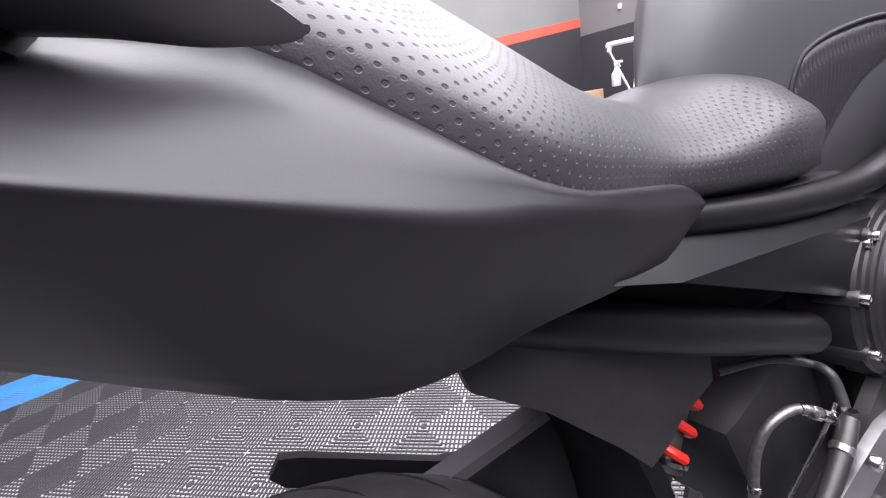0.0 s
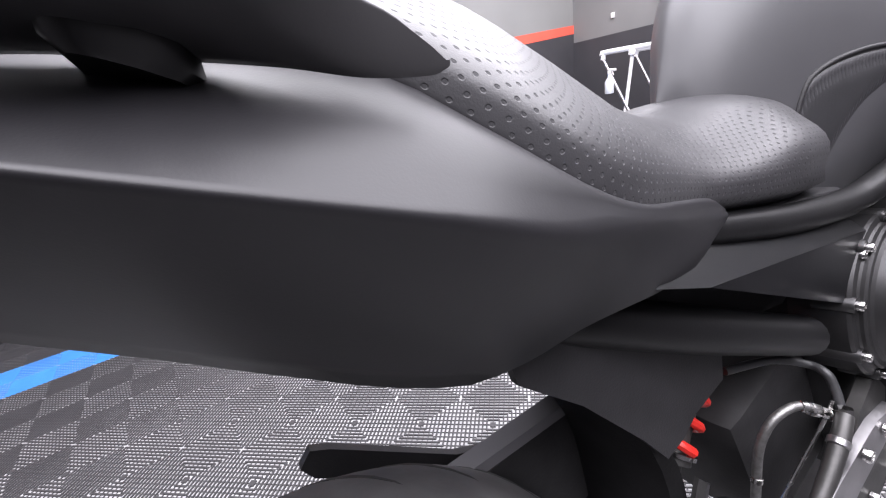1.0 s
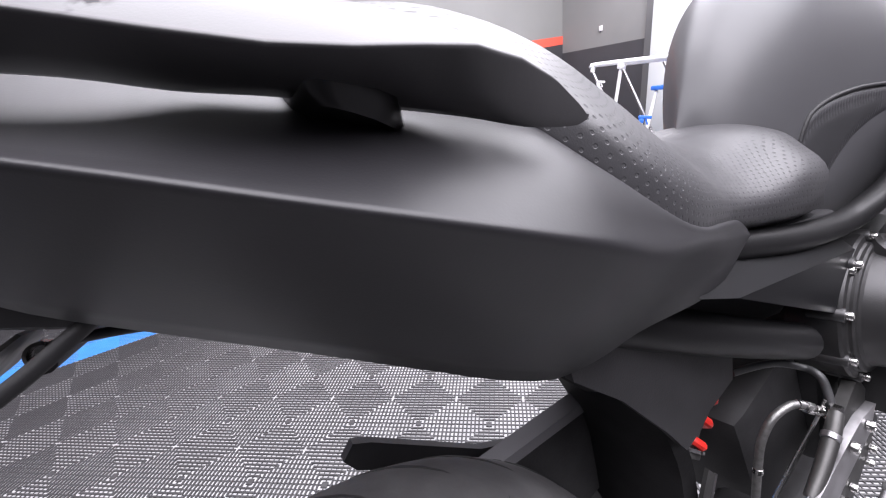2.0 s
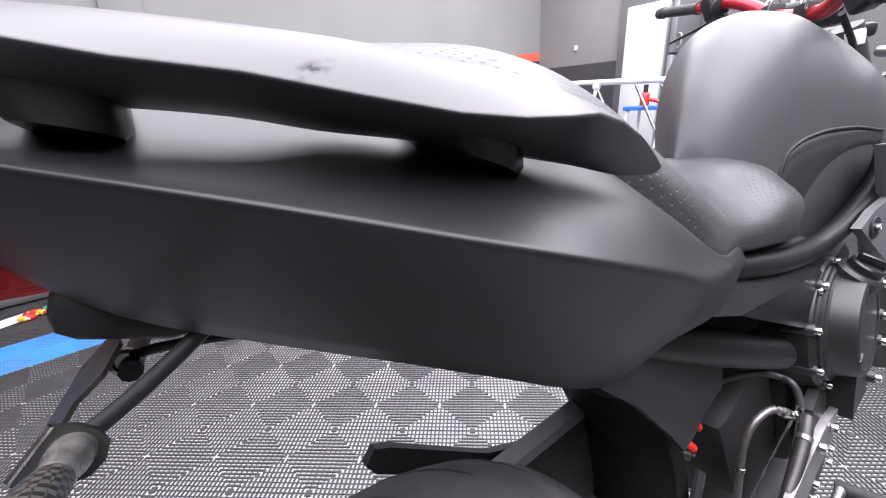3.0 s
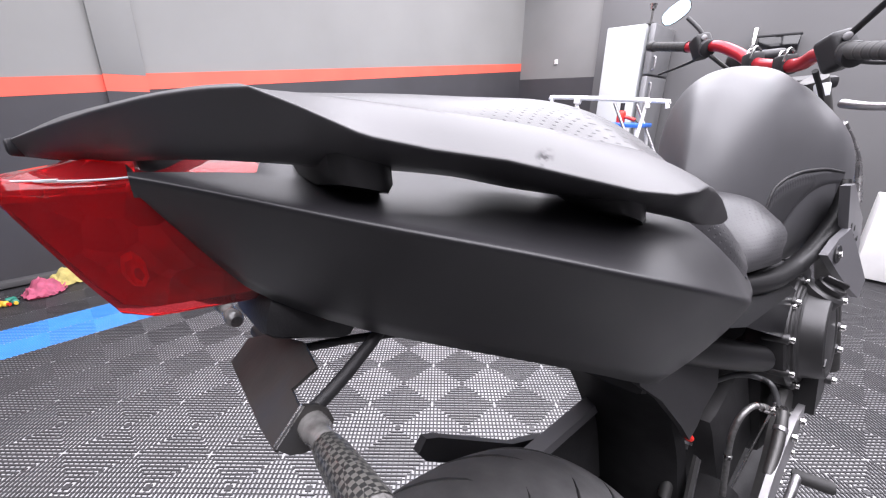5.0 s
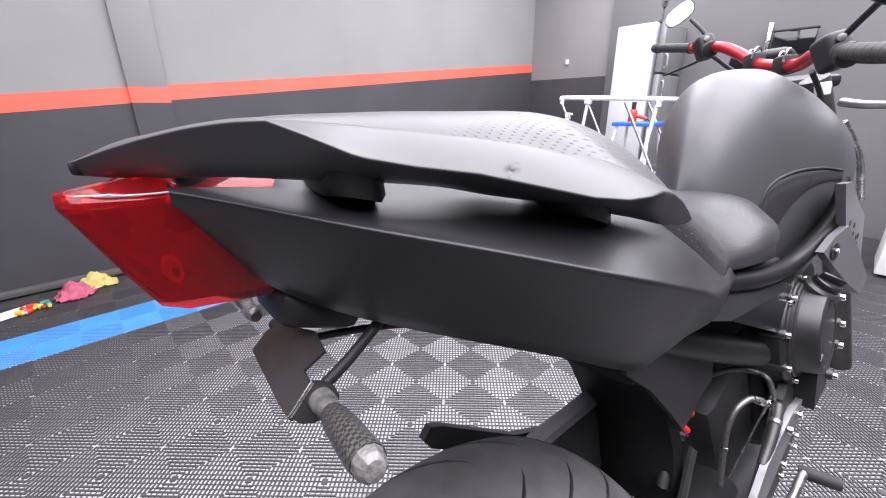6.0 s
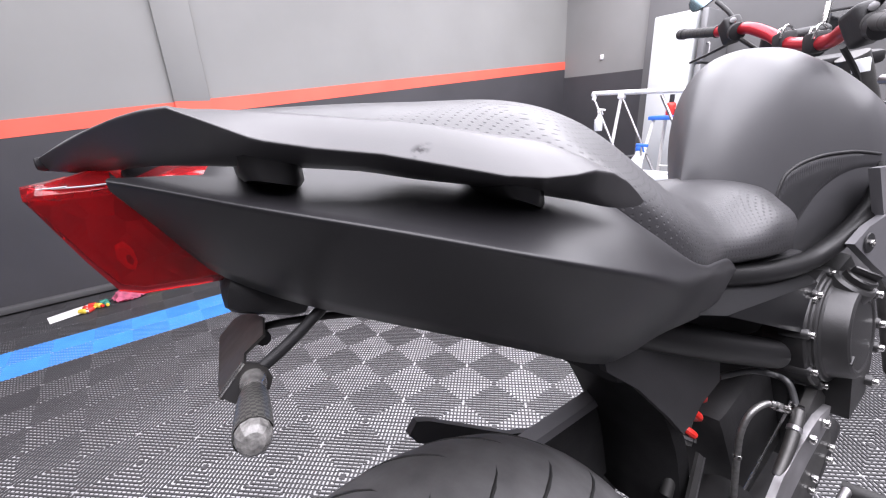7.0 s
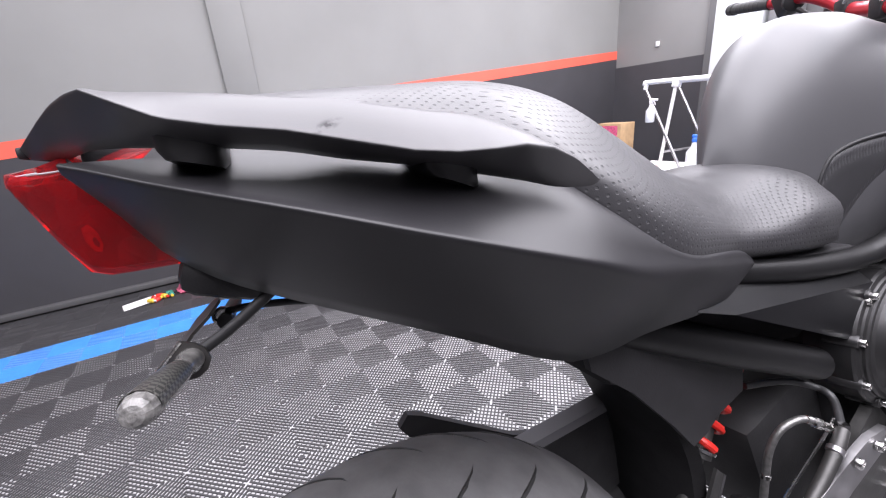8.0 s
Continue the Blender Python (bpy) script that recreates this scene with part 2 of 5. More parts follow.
def spl(xs, ys, x):
    """A smooth curve through a few stations."""
    xs, ys = np.asarray(xs, float), np.asarray(ys, float)
    x = float(min(max(x, xs[0]), xs[-1]))
    k = int(min(max(np.searchsorted(xs, x) - 1, 0), len(xs) - 2))
    d = np.diff(ys) / np.diff(xs)
    g = np.empty(len(xs))
    g[1:-1] = np.where(d[1:] * d[:-1] > 0, 2 * d[1:] * d[:-1] / (d[1:] + d[:-1] + 1e-12), 0)
    g[0], g[-1] = d[0], d[-1]
    h = xs[k + 1] - xs[k]
    t = (x - xs[k]) / h
    return float((2 * t**3 - 3 * t**2 + 1) * ys[k] + (t**3 - 2 * t**2 + t) * h * g[k] + (3 * t**2 - 2 * t**3) * ys[k + 1] + (t**3 - t**2) * h * g[k + 1])


def part(name, bm, material, parent=None, label="", smooth=True, angle=40):
    """Links a bmesh as one mesh object under a thing or a part."""
    bmesh.ops.recalc_face_normals(bm, faces=bm.faces)
    me = bpy.data.meshes.new(name)
    bm.to_mesh(me)
    bm.free()
    for mt in material if isinstance(material, (list, tuple)) else [material]:
        me.materials.append(mt)
    if smooth:
        me.shade_smooth()
        me.set_sharp_from_angle(angle=radians(angle))
    ob = new(name, me)
    if parent:
        ob.parent = parent
    if label:
        ob["label"] = label
    return ob


def thing(name, m, label, category, group="", kind=""):
    ob = new(name)
    ob.matrix_world = m
    ob.empty_display_size = 0.05
    return tagged(ob, label, category, group, kind)


def bevel(bm, width, seg=2, angle=30):
    es = [e for e in bm.edges if len(e.link_faces) == 2 and e.calc_face_angle(0) > radians(angle)]
    if es and width > 0:
        bmesh.ops.bevel(bm, geom=es, offset=width, segments=seg, profile=0.5, affect="EDGES", clamp_overlap=True)
    return bm


def box(size, m=None, bev=0.0, bm=None, seg=2):
    own = bmesh.new()
    bmesh.ops.create_cube(own, size=1.0)
    bmesh.ops.scale(own, vec=size, verts=own.verts)
    bevel(own, bev, seg)
    if m is not None:
        own.transform(m)
    return merge(bm, own)


def merge(bm, own):
    if bm is None:
        return own
    me = bpy.data.meshes.new("tmp")
    own.to_mesh(me)
    own.free()
    bm.from_mesh(me)
    bpy.data.meshes.remove(me)
    return bm


def path_points(pts, step=6):
    """A smooth line through a few points."""
    pts = [Vector(p) for p in pts]
    if len(pts) < 3:
        return pts
    out = []
    for k in range(len(pts) - 1):
        p0, p1, p2, p3 = pts[max(k - 1, 0)], pts[k], pts[k + 1], pts[min(k + 2, len(pts) - 1)]
        for j in range(step):
            t = j / step
            out.append(0.5 * (2 * p1 + (p2 - p0) * t + (2 * p0 - 5 * p1 + 4 * p2 - p3) * t * t + (3 * p1 - p0 - 3 * p2 + p3) * t**3))
    return out + [pts[-1]]


def tube(pts, r, n=12, bm=None, step=6, flat=1.0):
    """A round bar swept along a smooth line; r may be a number or one for each given point."""
    line = path_points(pts, step)
    rs = [r] * len(line) if not isinstance(r, (list, tuple)) else [float(np.interp(i / (len(line) - 1), np.linspace(0, 1, len(r)), r)) for i in range(len(line))]
    own = bmesh.new()
    rings, side = [], None
    for i, p in enumerate(line):
        d = (line[min(i + 1, len(line) - 1)] - line[max(i - 1, 0)]).normalized()
        if side is None:
            side = d.cross(Vector((0, 0, 1)))
            if side.length < 0.1:
                side = d.cross(Vector((0, 1, 0)))
        side = (side - d * side.dot(d)).normalized()
        up = side.cross(d)
        rings.append([own.verts.new(p + rs[i] * (math.cos(a) * side + flat * math.sin(a) * up)) for a in np.linspace(0, 2 * math.pi, n, endpoint=False)])
    for a, b in zip(rings, rings[1:]):
        for k in range(n):
            own.faces.new((a[k], a[(k + 1) % n], b[(k + 1) % n], b[k]))
    own.faces.new(rings[0])
    own.faces.new(rings[-1])
    return merge(bm, own)


def lathe(profile, m=None, n=32, bm=None):
    """Turns (radius, height) pairs about the local z axis."""
    own = bmesh.new()
    rings = []
    for r, h in profile:
        if r < 1e-6:
            rings.append([own.verts.new((0, 0, h))])
        else:
            rings.append([own.verts.new((r * math.cos(a), r * math.sin(a), h)) for a in np.linspace(0, 2 * math.pi, n, endpoint=False)])
    for a, b in zip(rings, rings[1:]):
        for k in range(n):
            q = [a[k % len(a)], a[(k + 1) % len(a)], b[(k + 1) % len(b)], b[k % len(b)]]
            q = list(dict.fromkeys(q))
            if len(q) > 2:
                own.faces.new(q)
    for ring in (rings[0], rings[-1]):
        if len(ring) > 2:
            own.faces.new(ring)
    if m is not None:
        own.transform(m)
    return merge(bm, own)


def loft(rows, closed=False, caps=False, bm=None):
    """A skin over rows of points."""
    own = bmesh.new()
    grid = [[own.verts.new(p) for p in row] for row in rows]
    n = len(rows[0])
    for a, b in zip(grid, grid[1:]):
        for k in range(n if closed else n - 1):
            own.faces.new((a[k], a[(k + 1) % n], b[(k + 1) % n], b[k]))
    if caps:
        own.faces.new(grid[0])
        own.faces.new(grid[-1])
    return merge(bm, own)


def plate(outline, u, thick, bev=0.002, lean=None, bm=None):
    """A sheet with an outline in (s, w), from u to u + thick; lean(s, w) shifts it sideways."""
    own = bmesh.new()
    a = [own.verts.new((s, u + (lean(s, w) if lean else 0), w)) for s, w in outline]
    b = [own.verts.new((s, u + thick + (lean(s, w) if lean else 0), w)) for s, w in outline]
    own.faces.new(a)
    own.faces.new(b[::-1])
    for k in range(len(a)):
        own.faces.new((a[k], a[(k + 1) % len(a)], b[(k + 1) % len(b)], b[k]))
    bevel(own, bev)
    return merge(bm, own)


def along(p0, p1):
    """The pose at p0 whose z axis points to p1."""
    d = Vector(p1) - Vector(p0)
    return Matrix.Translation(p0) @ d.to_track_quat("Z", "Y").to_matrix().to_4x4()


def bolt(p, d, r, h, parent, material=CHROME, name="bolt"):
    """A socket-head bolt on a surface."""
    prof = [(0, h * 0.55), (r * 0.5, h * 0.55), (r * 0.55, h), (r * 0.9, h), (r, h * 0.85), (r, 0)]
    return part(name, lathe(prof, along(p, Vector(p) + Vector(d)), 14), material, parent)

# ---- the room ----


def wall(name, x0, y0, x1, y1, z0, z1, thick, material, label):
    """A straight wall between two plan points of the room, its thickness to the left of the way."""
    a, b = Vector((x0, y0, 0)), Vector((x1, y1, 0))
    d = b - a
    m = ROOM @ Matrix.Translation((a + b) / 2 + Vector((0, 0, (z0 + z1) / 2))) @ Matrix.Rotation(math.atan2(d.y, d.x), 4, "Z") @ Matrix.Translation((0, thick / 2, 0))
    ob = part(name, box((d.length, thick, z1 - z0)), material, None, smooth=False)
    ob.matrix_world = m
    return tagged(ob, label, "wall", kind="structure")


X_END, Y_LEFT, X_BACK, Y_RIGHT = 3.62, 2.10, -3.6, -2.95
wall("wall_left", X_END, Y_LEFT, X_BACK, Y_LEFT, -0.02, CEIL, -0.15, WALLG, "grey upper wall of a painted garage")
wall("wall_end", X_END, Y_RIGHT, X_END, Y_LEFT + 0.15, -0.02, CEIL, -0.15, WALLM, "mid grey end wall of the garage")
# rear and right walls are unseen, added dark to hold light off the bike
wall("unseen_wall_back", X_BACK, Y_LEFT + 0.15, X_BACK, Y_RIGHT, -0.02, CEIL, -0.15, WALLD, "unseen charcoal rear wall added to close the room and cut fill light")
wall("unseen_wall_right", X_BACK - 0.15, Y_RIGHT, X_END + 0.15, Y_RIGHT, -0.02, CEIL, -0.15, WALLD, "unseen charcoal side wall added to darken the bike's right flank")


# charcoal lower band and red line on the left wall, a few millimetres proud
def band(name, x0, x1, zl0, zl1, zh0, zh1, y, material, label):
    """A painted band on the left wall, from x0 to x1, with its lower and upper heights at either end."""
    bm = bmesh.new()
    f = [bm.verts.new(v) for v in ((x0, y, zl0), (x1, y, zl1), (x1, y, zh1), (x0, y, zh0))]
    k = [bm.verts.new(v.co + Vector((0, 0.02, 0))) for v in f]
    bm.faces.new(f)
    bm.faces.new(k[::-1])
    for i in range(4):
        bm.faces.new((f[i], f[(i + 1) % 4], k[(i + 1) % 4], k[i]))
    ob = part(name, bm, material, None, smooth=False)
    ob.matrix_world = ROOM
    return tagged(ob, label, "wall paint", kind="structure")


def line_low(x):
    return 0.945 + 0.089 * (x + 1.1)


band("wall_band_dark", X_BACK, X_END, -0.02, -0.02, line_low(X_BACK), line_low(X_END), Y_LEFT - 0.004, WALLD, "charcoal lower half of the painted wall")
band("wall_line_red", X_BACK, X_END, line_low(X_BACK), line_low(X_END), line_low(X_BACK) + 0.09, line_low(X_END) + 0.085, Y_LEFT - 0.006, WALLR, "coral red line painted along the wall")
# shallow column on the left wall
for lo, hi, mt, nm in ((-0.01, 0, WALLD, "wall_column_dark"), (0, 0.088, WALLR, "wall_column_red"), (0.088, 0, WALLG, "wall_column")):
    z0 = lo if nm == "wall_column_dark" else line_low(-0.36) + lo
    z1 = CEIL if nm == "wall_column" else line_low(-0.36) + hi
    col = part(nm, box((0.2, 0.022, z1 - z0), ROOM @ pose(-0.30, Y_LEFT - 0.016, (z0 + z1) / 2), 0.003 if nm == "wall_column" else 0), mt, None)
    tagged(col, "shallow painted column on the garage wall", "column", kind="structure")
end_dark = part("wall_end_dark", box((0.012, Y_LEFT + 0.02 - Y_RIGHT, 1.29), ROOM @ pose(X_END - 0.004, (Y_LEFT + Y_RIGHT) / 2, 0.625)), WALLD, None, smooth=False)
tagged(end_dark, "charcoal lower half of the end wall", "wall paint", kind="structure")
# darker return of the end wall, behind the fridge
ret = part("wall_return", box((0.06, 1.13 - Y_RIGHT, CEIL), ROOM @ pose(X_END - 0.02, (1.13 + Y_RIGHT) / 2, CEIL / 2)), mat("wall_paint_dark_grey", (0.115, 0.113, 0.115), 0.7, vary=0.06, vscale=1.6), None, smooth=False)
tagged(ret, "dark grey painted wall return", "wall", kind="structure")
base = part("baseboard", box((X_END - X_BACK, 0.05, 0.035), ROOM @ pose((X_END + X_BACK) / 2, Y_LEFT - 0.03, 0.0275), 0.006), mat("baseboard_grey", (0.085, 0.083, 0.085), 0.6, vary=0.15, vscale=4), None)
tagged(base, "grey skirting strip along the wall foot", "baseboard", kind="structure")
ceil = part("ceiling", box((X_END - X_BACK + 0.3, Y_LEFT - Y_RIGHT + 0.3, 0.12), ROOM @ pose((X_END + X_BACK) / 2, (Y_LEFT + Y_RIGHT) / 2, CEIL + 0.06)), CEILM, None, smooth=False)
tagged(ceil, "pale painted garage ceiling", "ceiling", kind="structure")
slab = part("floor", box((X_END - X_BACK + 0.3, Y_LEFT - Y_RIGHT + 0.3, 0.1), ROOM @ pose((X_END + X_BACK) / 2, (Y_LEFT + Y_RIGHT) / 2, -0.0541)), CONC, None, smooth=False)
tagged(slab, "light concrete slab under interlocking vented tiles", "floor", kind="structure")


# ---- the motorcycle: s ahead, u to its right, w up along the leaning bike ----
BIKE = Matrix(((0.78801, 0.60808, -0.09631, 0.57072), (0.61566, -0.77831, 0.12327, -0.73049), (0, 0.15643, 0.98769, 0), (0, 0, 0, 1)))
bike = thing("motorcycle", BIKE, "satin black naked motorcycle with red handlebar on its side stand", "motorcycle")
U0 = -0.03  # middle plane of the seat
UT = -0.008  # middle plane of the tank


def CL(s):
    """The middle line of the seat and tail, which runs slightly askew to the wheels."""
    return -0.020 + 0.060 * s



def P(name, bm, material, parent=bike, label="", **k):
    return part(name, bm, material, parent, label, **k)


# rear wheel
AX = (-0.48, 0.0, 0.315)


def wheel():
    hub = new("rear_wheel")
    hub.parent = bike
    hub.location = AX
    prof = []
    for a in np.linspace(-1.5, 1.5, 23):
        prof.append((0.263 + 0.052 * math.cos(a) ** 0.8 if abs(a) < 1.45 else 0.262, 0.086 * math.sin(a)))
    prof = [(0.225, -0.072)] + prof + [(0.225, 0.072)]
    turn = Matrix.Rotation(radians(-90), 4, "X")
    part("tyre", lathe(prof, turn, 96), RUBBER, hub, "worn black tyre with slanted tread grooves")
    rim = [(0.10, -0.03), (0.212, -0.068), (0.226, -0.075), (0.226, 0.075), (0.212, 0.068), (0.10, 0.03), (0.03, 0.05), (0.03, -0.05)]
    part("rim", lathe(rim, turn, 64), DULLM, hub)
    # slanted grooves, as thin dark bars let into the tread
    g = bmesh.new()
    for k in range(26):
        a0 = k * 2 * math.pi / 26
        for side in (-1, 1):
            line = []
            for q in np.linspace(0.12, 1.12, 7):
                r = 0.263 + 0.052 * math.cos(q) ** 0.8 - 0.0012
                a = a0 + side * 0.06 + 0.30 * (q - 0.12) ** 1.3
                line.append((r * math.cos(a), side * 0.086 * math.sin(q), r * math.sin(a)))
            tube(line, [0.0008, 0.0024, 0.0027, 0.0024, 0.0008], 5, g, 1)
    part("tread_groove", g, BLACKL, hub)
    return hub


wheel()


# right and left tail panel
def tail_panel():
    st = [-0.628, -0.60, -0.57, -0.53, -0.50, -0.45, -0.40, -0.35, -0.30, -0.26, -0.22, -0.178, -0.14, -0.118, -0.103]
    cu = ([-0.628, -0.60, -0.57, -0.50, -0.45, -0.40, -0.35, -0.30, -0.26, -0.22, -0.178, -0.12, -0.10], [0.014, 0.048, 0.082, 0.130, 0.152, 0.1635, 0.1635, 0.156, 0.1473, 0.1356, 0.1224, 0.106, 0.101])
    cw = ([-0.628, -0.60, -0.57, -0.50, -0.45, -0.40, -0.35, -0.30, -0.26, -0.22, -0.178, -0.12, -0.10], [0.932, 0.9215, 0.910, 0.885, 0.8662, 0.8478, 0.8294, 0.8115, 0.8027, 0.7938, 0.7819, 0.770, 0.765])
    tu = ([-0.628, -0.57, -0.50, -0.45, -0.40, -0.354, -0.31, -0.262, -0.228, -0.187, -0.123, -0.10], [0.002, 0.034, 0.062, 0.082, 0.0985, 0.1131, 0.1265, 0.1345, 0.131, 0.1196, 0.1013, 0.0956])
    tw = ([-0.628, -0.57, -0.50, -0.45, -0.40, -0.354, -0.31, -0.262, -0.228, -0.187, -0.123, -0.10], [0.934, 0.9275, 0.9135, 0.9055, 0.8975, 0.8865, 0.8545, 0.818, 0.804, 0.7958, 0.782, 0.770])
    lu = ([-0.628, -0.61, -0.585, -0.55, -0.50, -0.45, -0.41, -0.365, -0.33, -0.295, -0.26, -0.20, -0.155, -0.10], [0.008, -0.004, 0.004, 0.036, 0.056, 0.076, 0.097, 0.1075, 0.107, 0.105, 0.106, 0.112, 0.106, 0.099])
    lw = ([-0.628, -0.61, -0.585, -0.55, -0.50, -0.45, -0.41, -0.365, -0.33, -0.295, -0.26, -0.20, -0.155, -0.12, -0.10], [0.926, 0.898, 0.864, 0.843, 0.8185, 0.796, 0.779, 0.756, 0.741, 0.737, 0.7405, 0.743, 0.743, 0.755, 0.763])
    fine = []
    for a, b in zip(st, st[1:]):
        fine += list(np.linspace(a, b, 4)[:-1])
    fine.append(st[-1])
    rows = []
    for s in fine:
        T, C, L = Vector((s, spl(*tu, s), spl(*tw, s))), Vector((s, spl(*cu, s), spl(*cw, s))), Vector((s, spl(*lu, s), spl(*lw, s)))
        # the crease is crisp at the back and melts away towards the front
        soft = 0.004 + 0.022 * max(0, (s + 0.36) / 0.25)
        up, dn = (T - C), (L - C)
        kk = min(soft, up.length * 0.45), min(soft, dn.length * 0.45)
        row = [T + Vector((0, -0.022, 0.015) if -0.575 < s < -0.39 else (0, -0.012, -0.012))]
        for f in np.linspace(0, 1, 7)[:-1]:
            row.append(T.lerp(C + up.normalized() * kk[0], f) + Vector((0, 0.004, 0.005)) * math.sin(math.pi * f) * min(1.0, up.length / 0.05) * float(np.interp(s, [-0.60, -0.54, -0.47, -0.42, -0.34], [0.2, -0.4, -0.4, 0.5, 0.8])))
        a, b = C + up.normalized() * kk[0], C + dn.normalized() * kk[1]
        for f in np.linspace(0, 1, 6):
            row.append(a * (1 - f) ** 2 + C * 2 * f * (1 - f) + b * f * f)
        for f in np.linspace(0, 1, 7)[1:]:
            row.append(b.lerp(L, f) + Vector((0, 0.003 * math.sin(math.pi * f) * min(1.0, dn.length / 0.08) ** 2, 0)))
        row.append(L + Vector((0, -0.010, 0.002)))
        row.append(L + Vector((0, -0.012, 0.012)))
        rows.append(row)
    bm = loft(rows)
    bmesh.ops.contextual_create(bm, geom=[e for e in bm.edges if e.is_boundary and all(abs(v.co.x - st[-1]) < 1e-5 for v in e.verts)])
    return bm


right = P("tail_panel", tail_panel(), SATIN, label="satin black tail side cover with a crisp crease", angle=60)
bm = tail_panel()
for v in bm.verts:
    v.co.y = 2 * CL(v.co.x) - v.co.y
P("tail_panel", bm, SATIN, angle=60)


# grab rail: two arms that meet over the tail lamp
def grab_rail(sign):
    """Sections with an outer shoulder, a dark hollow flank below it and a ridge beside the seat."""
    st = [-0.672, -0.662, -0.648, -0.63, -0.612, -0.598, -0.588, -0.578, -0.568, -0.552, -0.53, -0.50, -0.47, -0.445, -0.43, -0.415, -0.40, -0.385, -0.37, -0.355, -0.345, -0.338, -0.334]
    ou = ([-0.672, -0.655, -0.635, -0.615, -0.60, -0.588, -0.575, -0.555, -0.53, -0.50, -0.47, -0.445, -0.425, -0.405, -0.385, -0.365, -0.35, -0.338, -0.334], [-0.060, -0.032, 0.002, 0.036, 0.060, 0.077, 0.088, 0.096, 0.104, 0.116, 0.130, 0.145, 0.153, 0.155, 0.152, 0.148, 0.147, 0.146, 0.1455])
    ow = ([-0.672, -0.655, -0.635, -0.615, -0.60, -0.588, -0.575, -0.555, -0.53, -0.50, -0.47, -0.445, -0.425, -0.405, -0.385, -0.365, -0.35, -0.338, -0.334], [0.955, 0.958, 0.9605, 0.9615, 0.9605, 0.9585, 0.9500, 0.9382, 0.931, 0.924, 0.9138, 0.9048, 0.901, 0.9003, 0.901, 0.898, 0.8905, 0.8805, 0.8765])
    lu = ([-0.672, -0.64, -0.60, -0.57, -0.54, -0.50, -0.47, -0.44, -0.41, -0.38, -0.355, -0.338, -0.334], [-0.064, -0.036, 0.030, 0.056, 0.062, 0.070, 0.078, 0.094, 0.112, 0.130, 0.140, 0.1435, 0.1446])
    lw = ([-0.672, -0.64, -0.60, -0.57, -0.54, -0.50, -0.47, -0.44, -0.41, -0.38, -0.355, -0.338, -0.334], [0.9475, 0.9415, 0.9360, 0.9305, 0.9265, 0.9195, 0.9110, 0.9030, 0.8930, 0.8828, 0.8745, 0.8728, 0.8740])
    iu = ([-0.672, -0.64, -0.60, -0.58, -0.55, -0.50, -0.46, -0.43, -0.40, -0.38, -0.36, -0.345, -0.338, -0.334], [-0.064, -0.030, 0.028, 0.048, 0.064, 0.088, 0.104, 0.114, 0.120, 0.127, 0.134, 0.141, 0.1435, 0.1446])
    iw = ([-0.672, -0.64, -0.60, -0.58, -0.55, -0.50, -0.46, -0.43, -0.40, -0.38, -0.36, -0.345, -0.338, -0.334], [0.9555, 0.9640, 0.9645, 0.9625, 0.9575, 0.9470, 0.9380, 0.9300, 0.9235, 0.9140, 0.9010, 0.8880, 0.8818, 0.8768])
    rows = []
    for a, b in zip(st, st[1:]):
        for s in np.linspace(a, b, 4)[:-1] if b != st[-1] else np.linspace(a, b, 4):
            O, L, I = Vector((float(np.interp(s, *ou)), float(np.interp(s, *ow)))), Vector((spl(*lu, s), spl(*lw, s))), Vector((spl(*iu, s), spl(*iw, s)))
            k = min(1.0, (O - I).length / 0.024, (O - L).length / 0.014)
            # rounded shoulder between the top face and the flank
            up, dn = (I - O).normalized(), (L - O).normalized()
            p, q = O + up * 0.0032 * k, O + dn * 0.0034 * k
            ring = [L + Vector((-0.004, 0.003)) * k, L, L.lerp(O, 0.12) + Vector((0.001, -0.0014)) * k]
            for f in (0.32, 0.55):
                ring.append(L.lerp(q, f) + Vector((0.0012, -0.0020)) * k * math.sin(math.pi * f))
            for f in np.linspace(0, 1, 6):
                ring.append(q * (1 - f) ** 2 + O * 2 * f * (1 - f) + p * f * f)
            for f in (0.35, 0.7, 0.9):
                ring.append(p.lerp(I, f) + Vector((0.0006, 0.0012)) * k * math.sin(math.pi * f))
            ring += [I, I + Vector((-0.0028, -0.0012)) * k, Vector((min(I.x, L.x + 0.03) - 0.006 * k, 0.5 * (I.y + L.y)))]
            rows.append([(s, c.x if sign > 0 else 2 * CL(s) - c.x, c.y) for c in ring])
    # rounded ends
    def end(ring, way):
        c = sum((Vector(v) for v in ring), Vector()) / len(ring)
        return [[tuple(c + (Vector(v) - c) * f + Vector((ds * way, 0, 0))) for v in ring] for ds, f in ((0.0020, 0.88), (0.0036, 0.62), (0.0042, 0.30))]

    return loft(end(rows[0], -0.3)[::-1] + rows + end(rows[-1], 0.4), closed=True, caps=True)


# near arm: same paint as the far one, with light put into its colour
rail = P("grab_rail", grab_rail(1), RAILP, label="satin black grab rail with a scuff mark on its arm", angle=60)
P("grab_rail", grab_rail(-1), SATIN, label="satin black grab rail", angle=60)


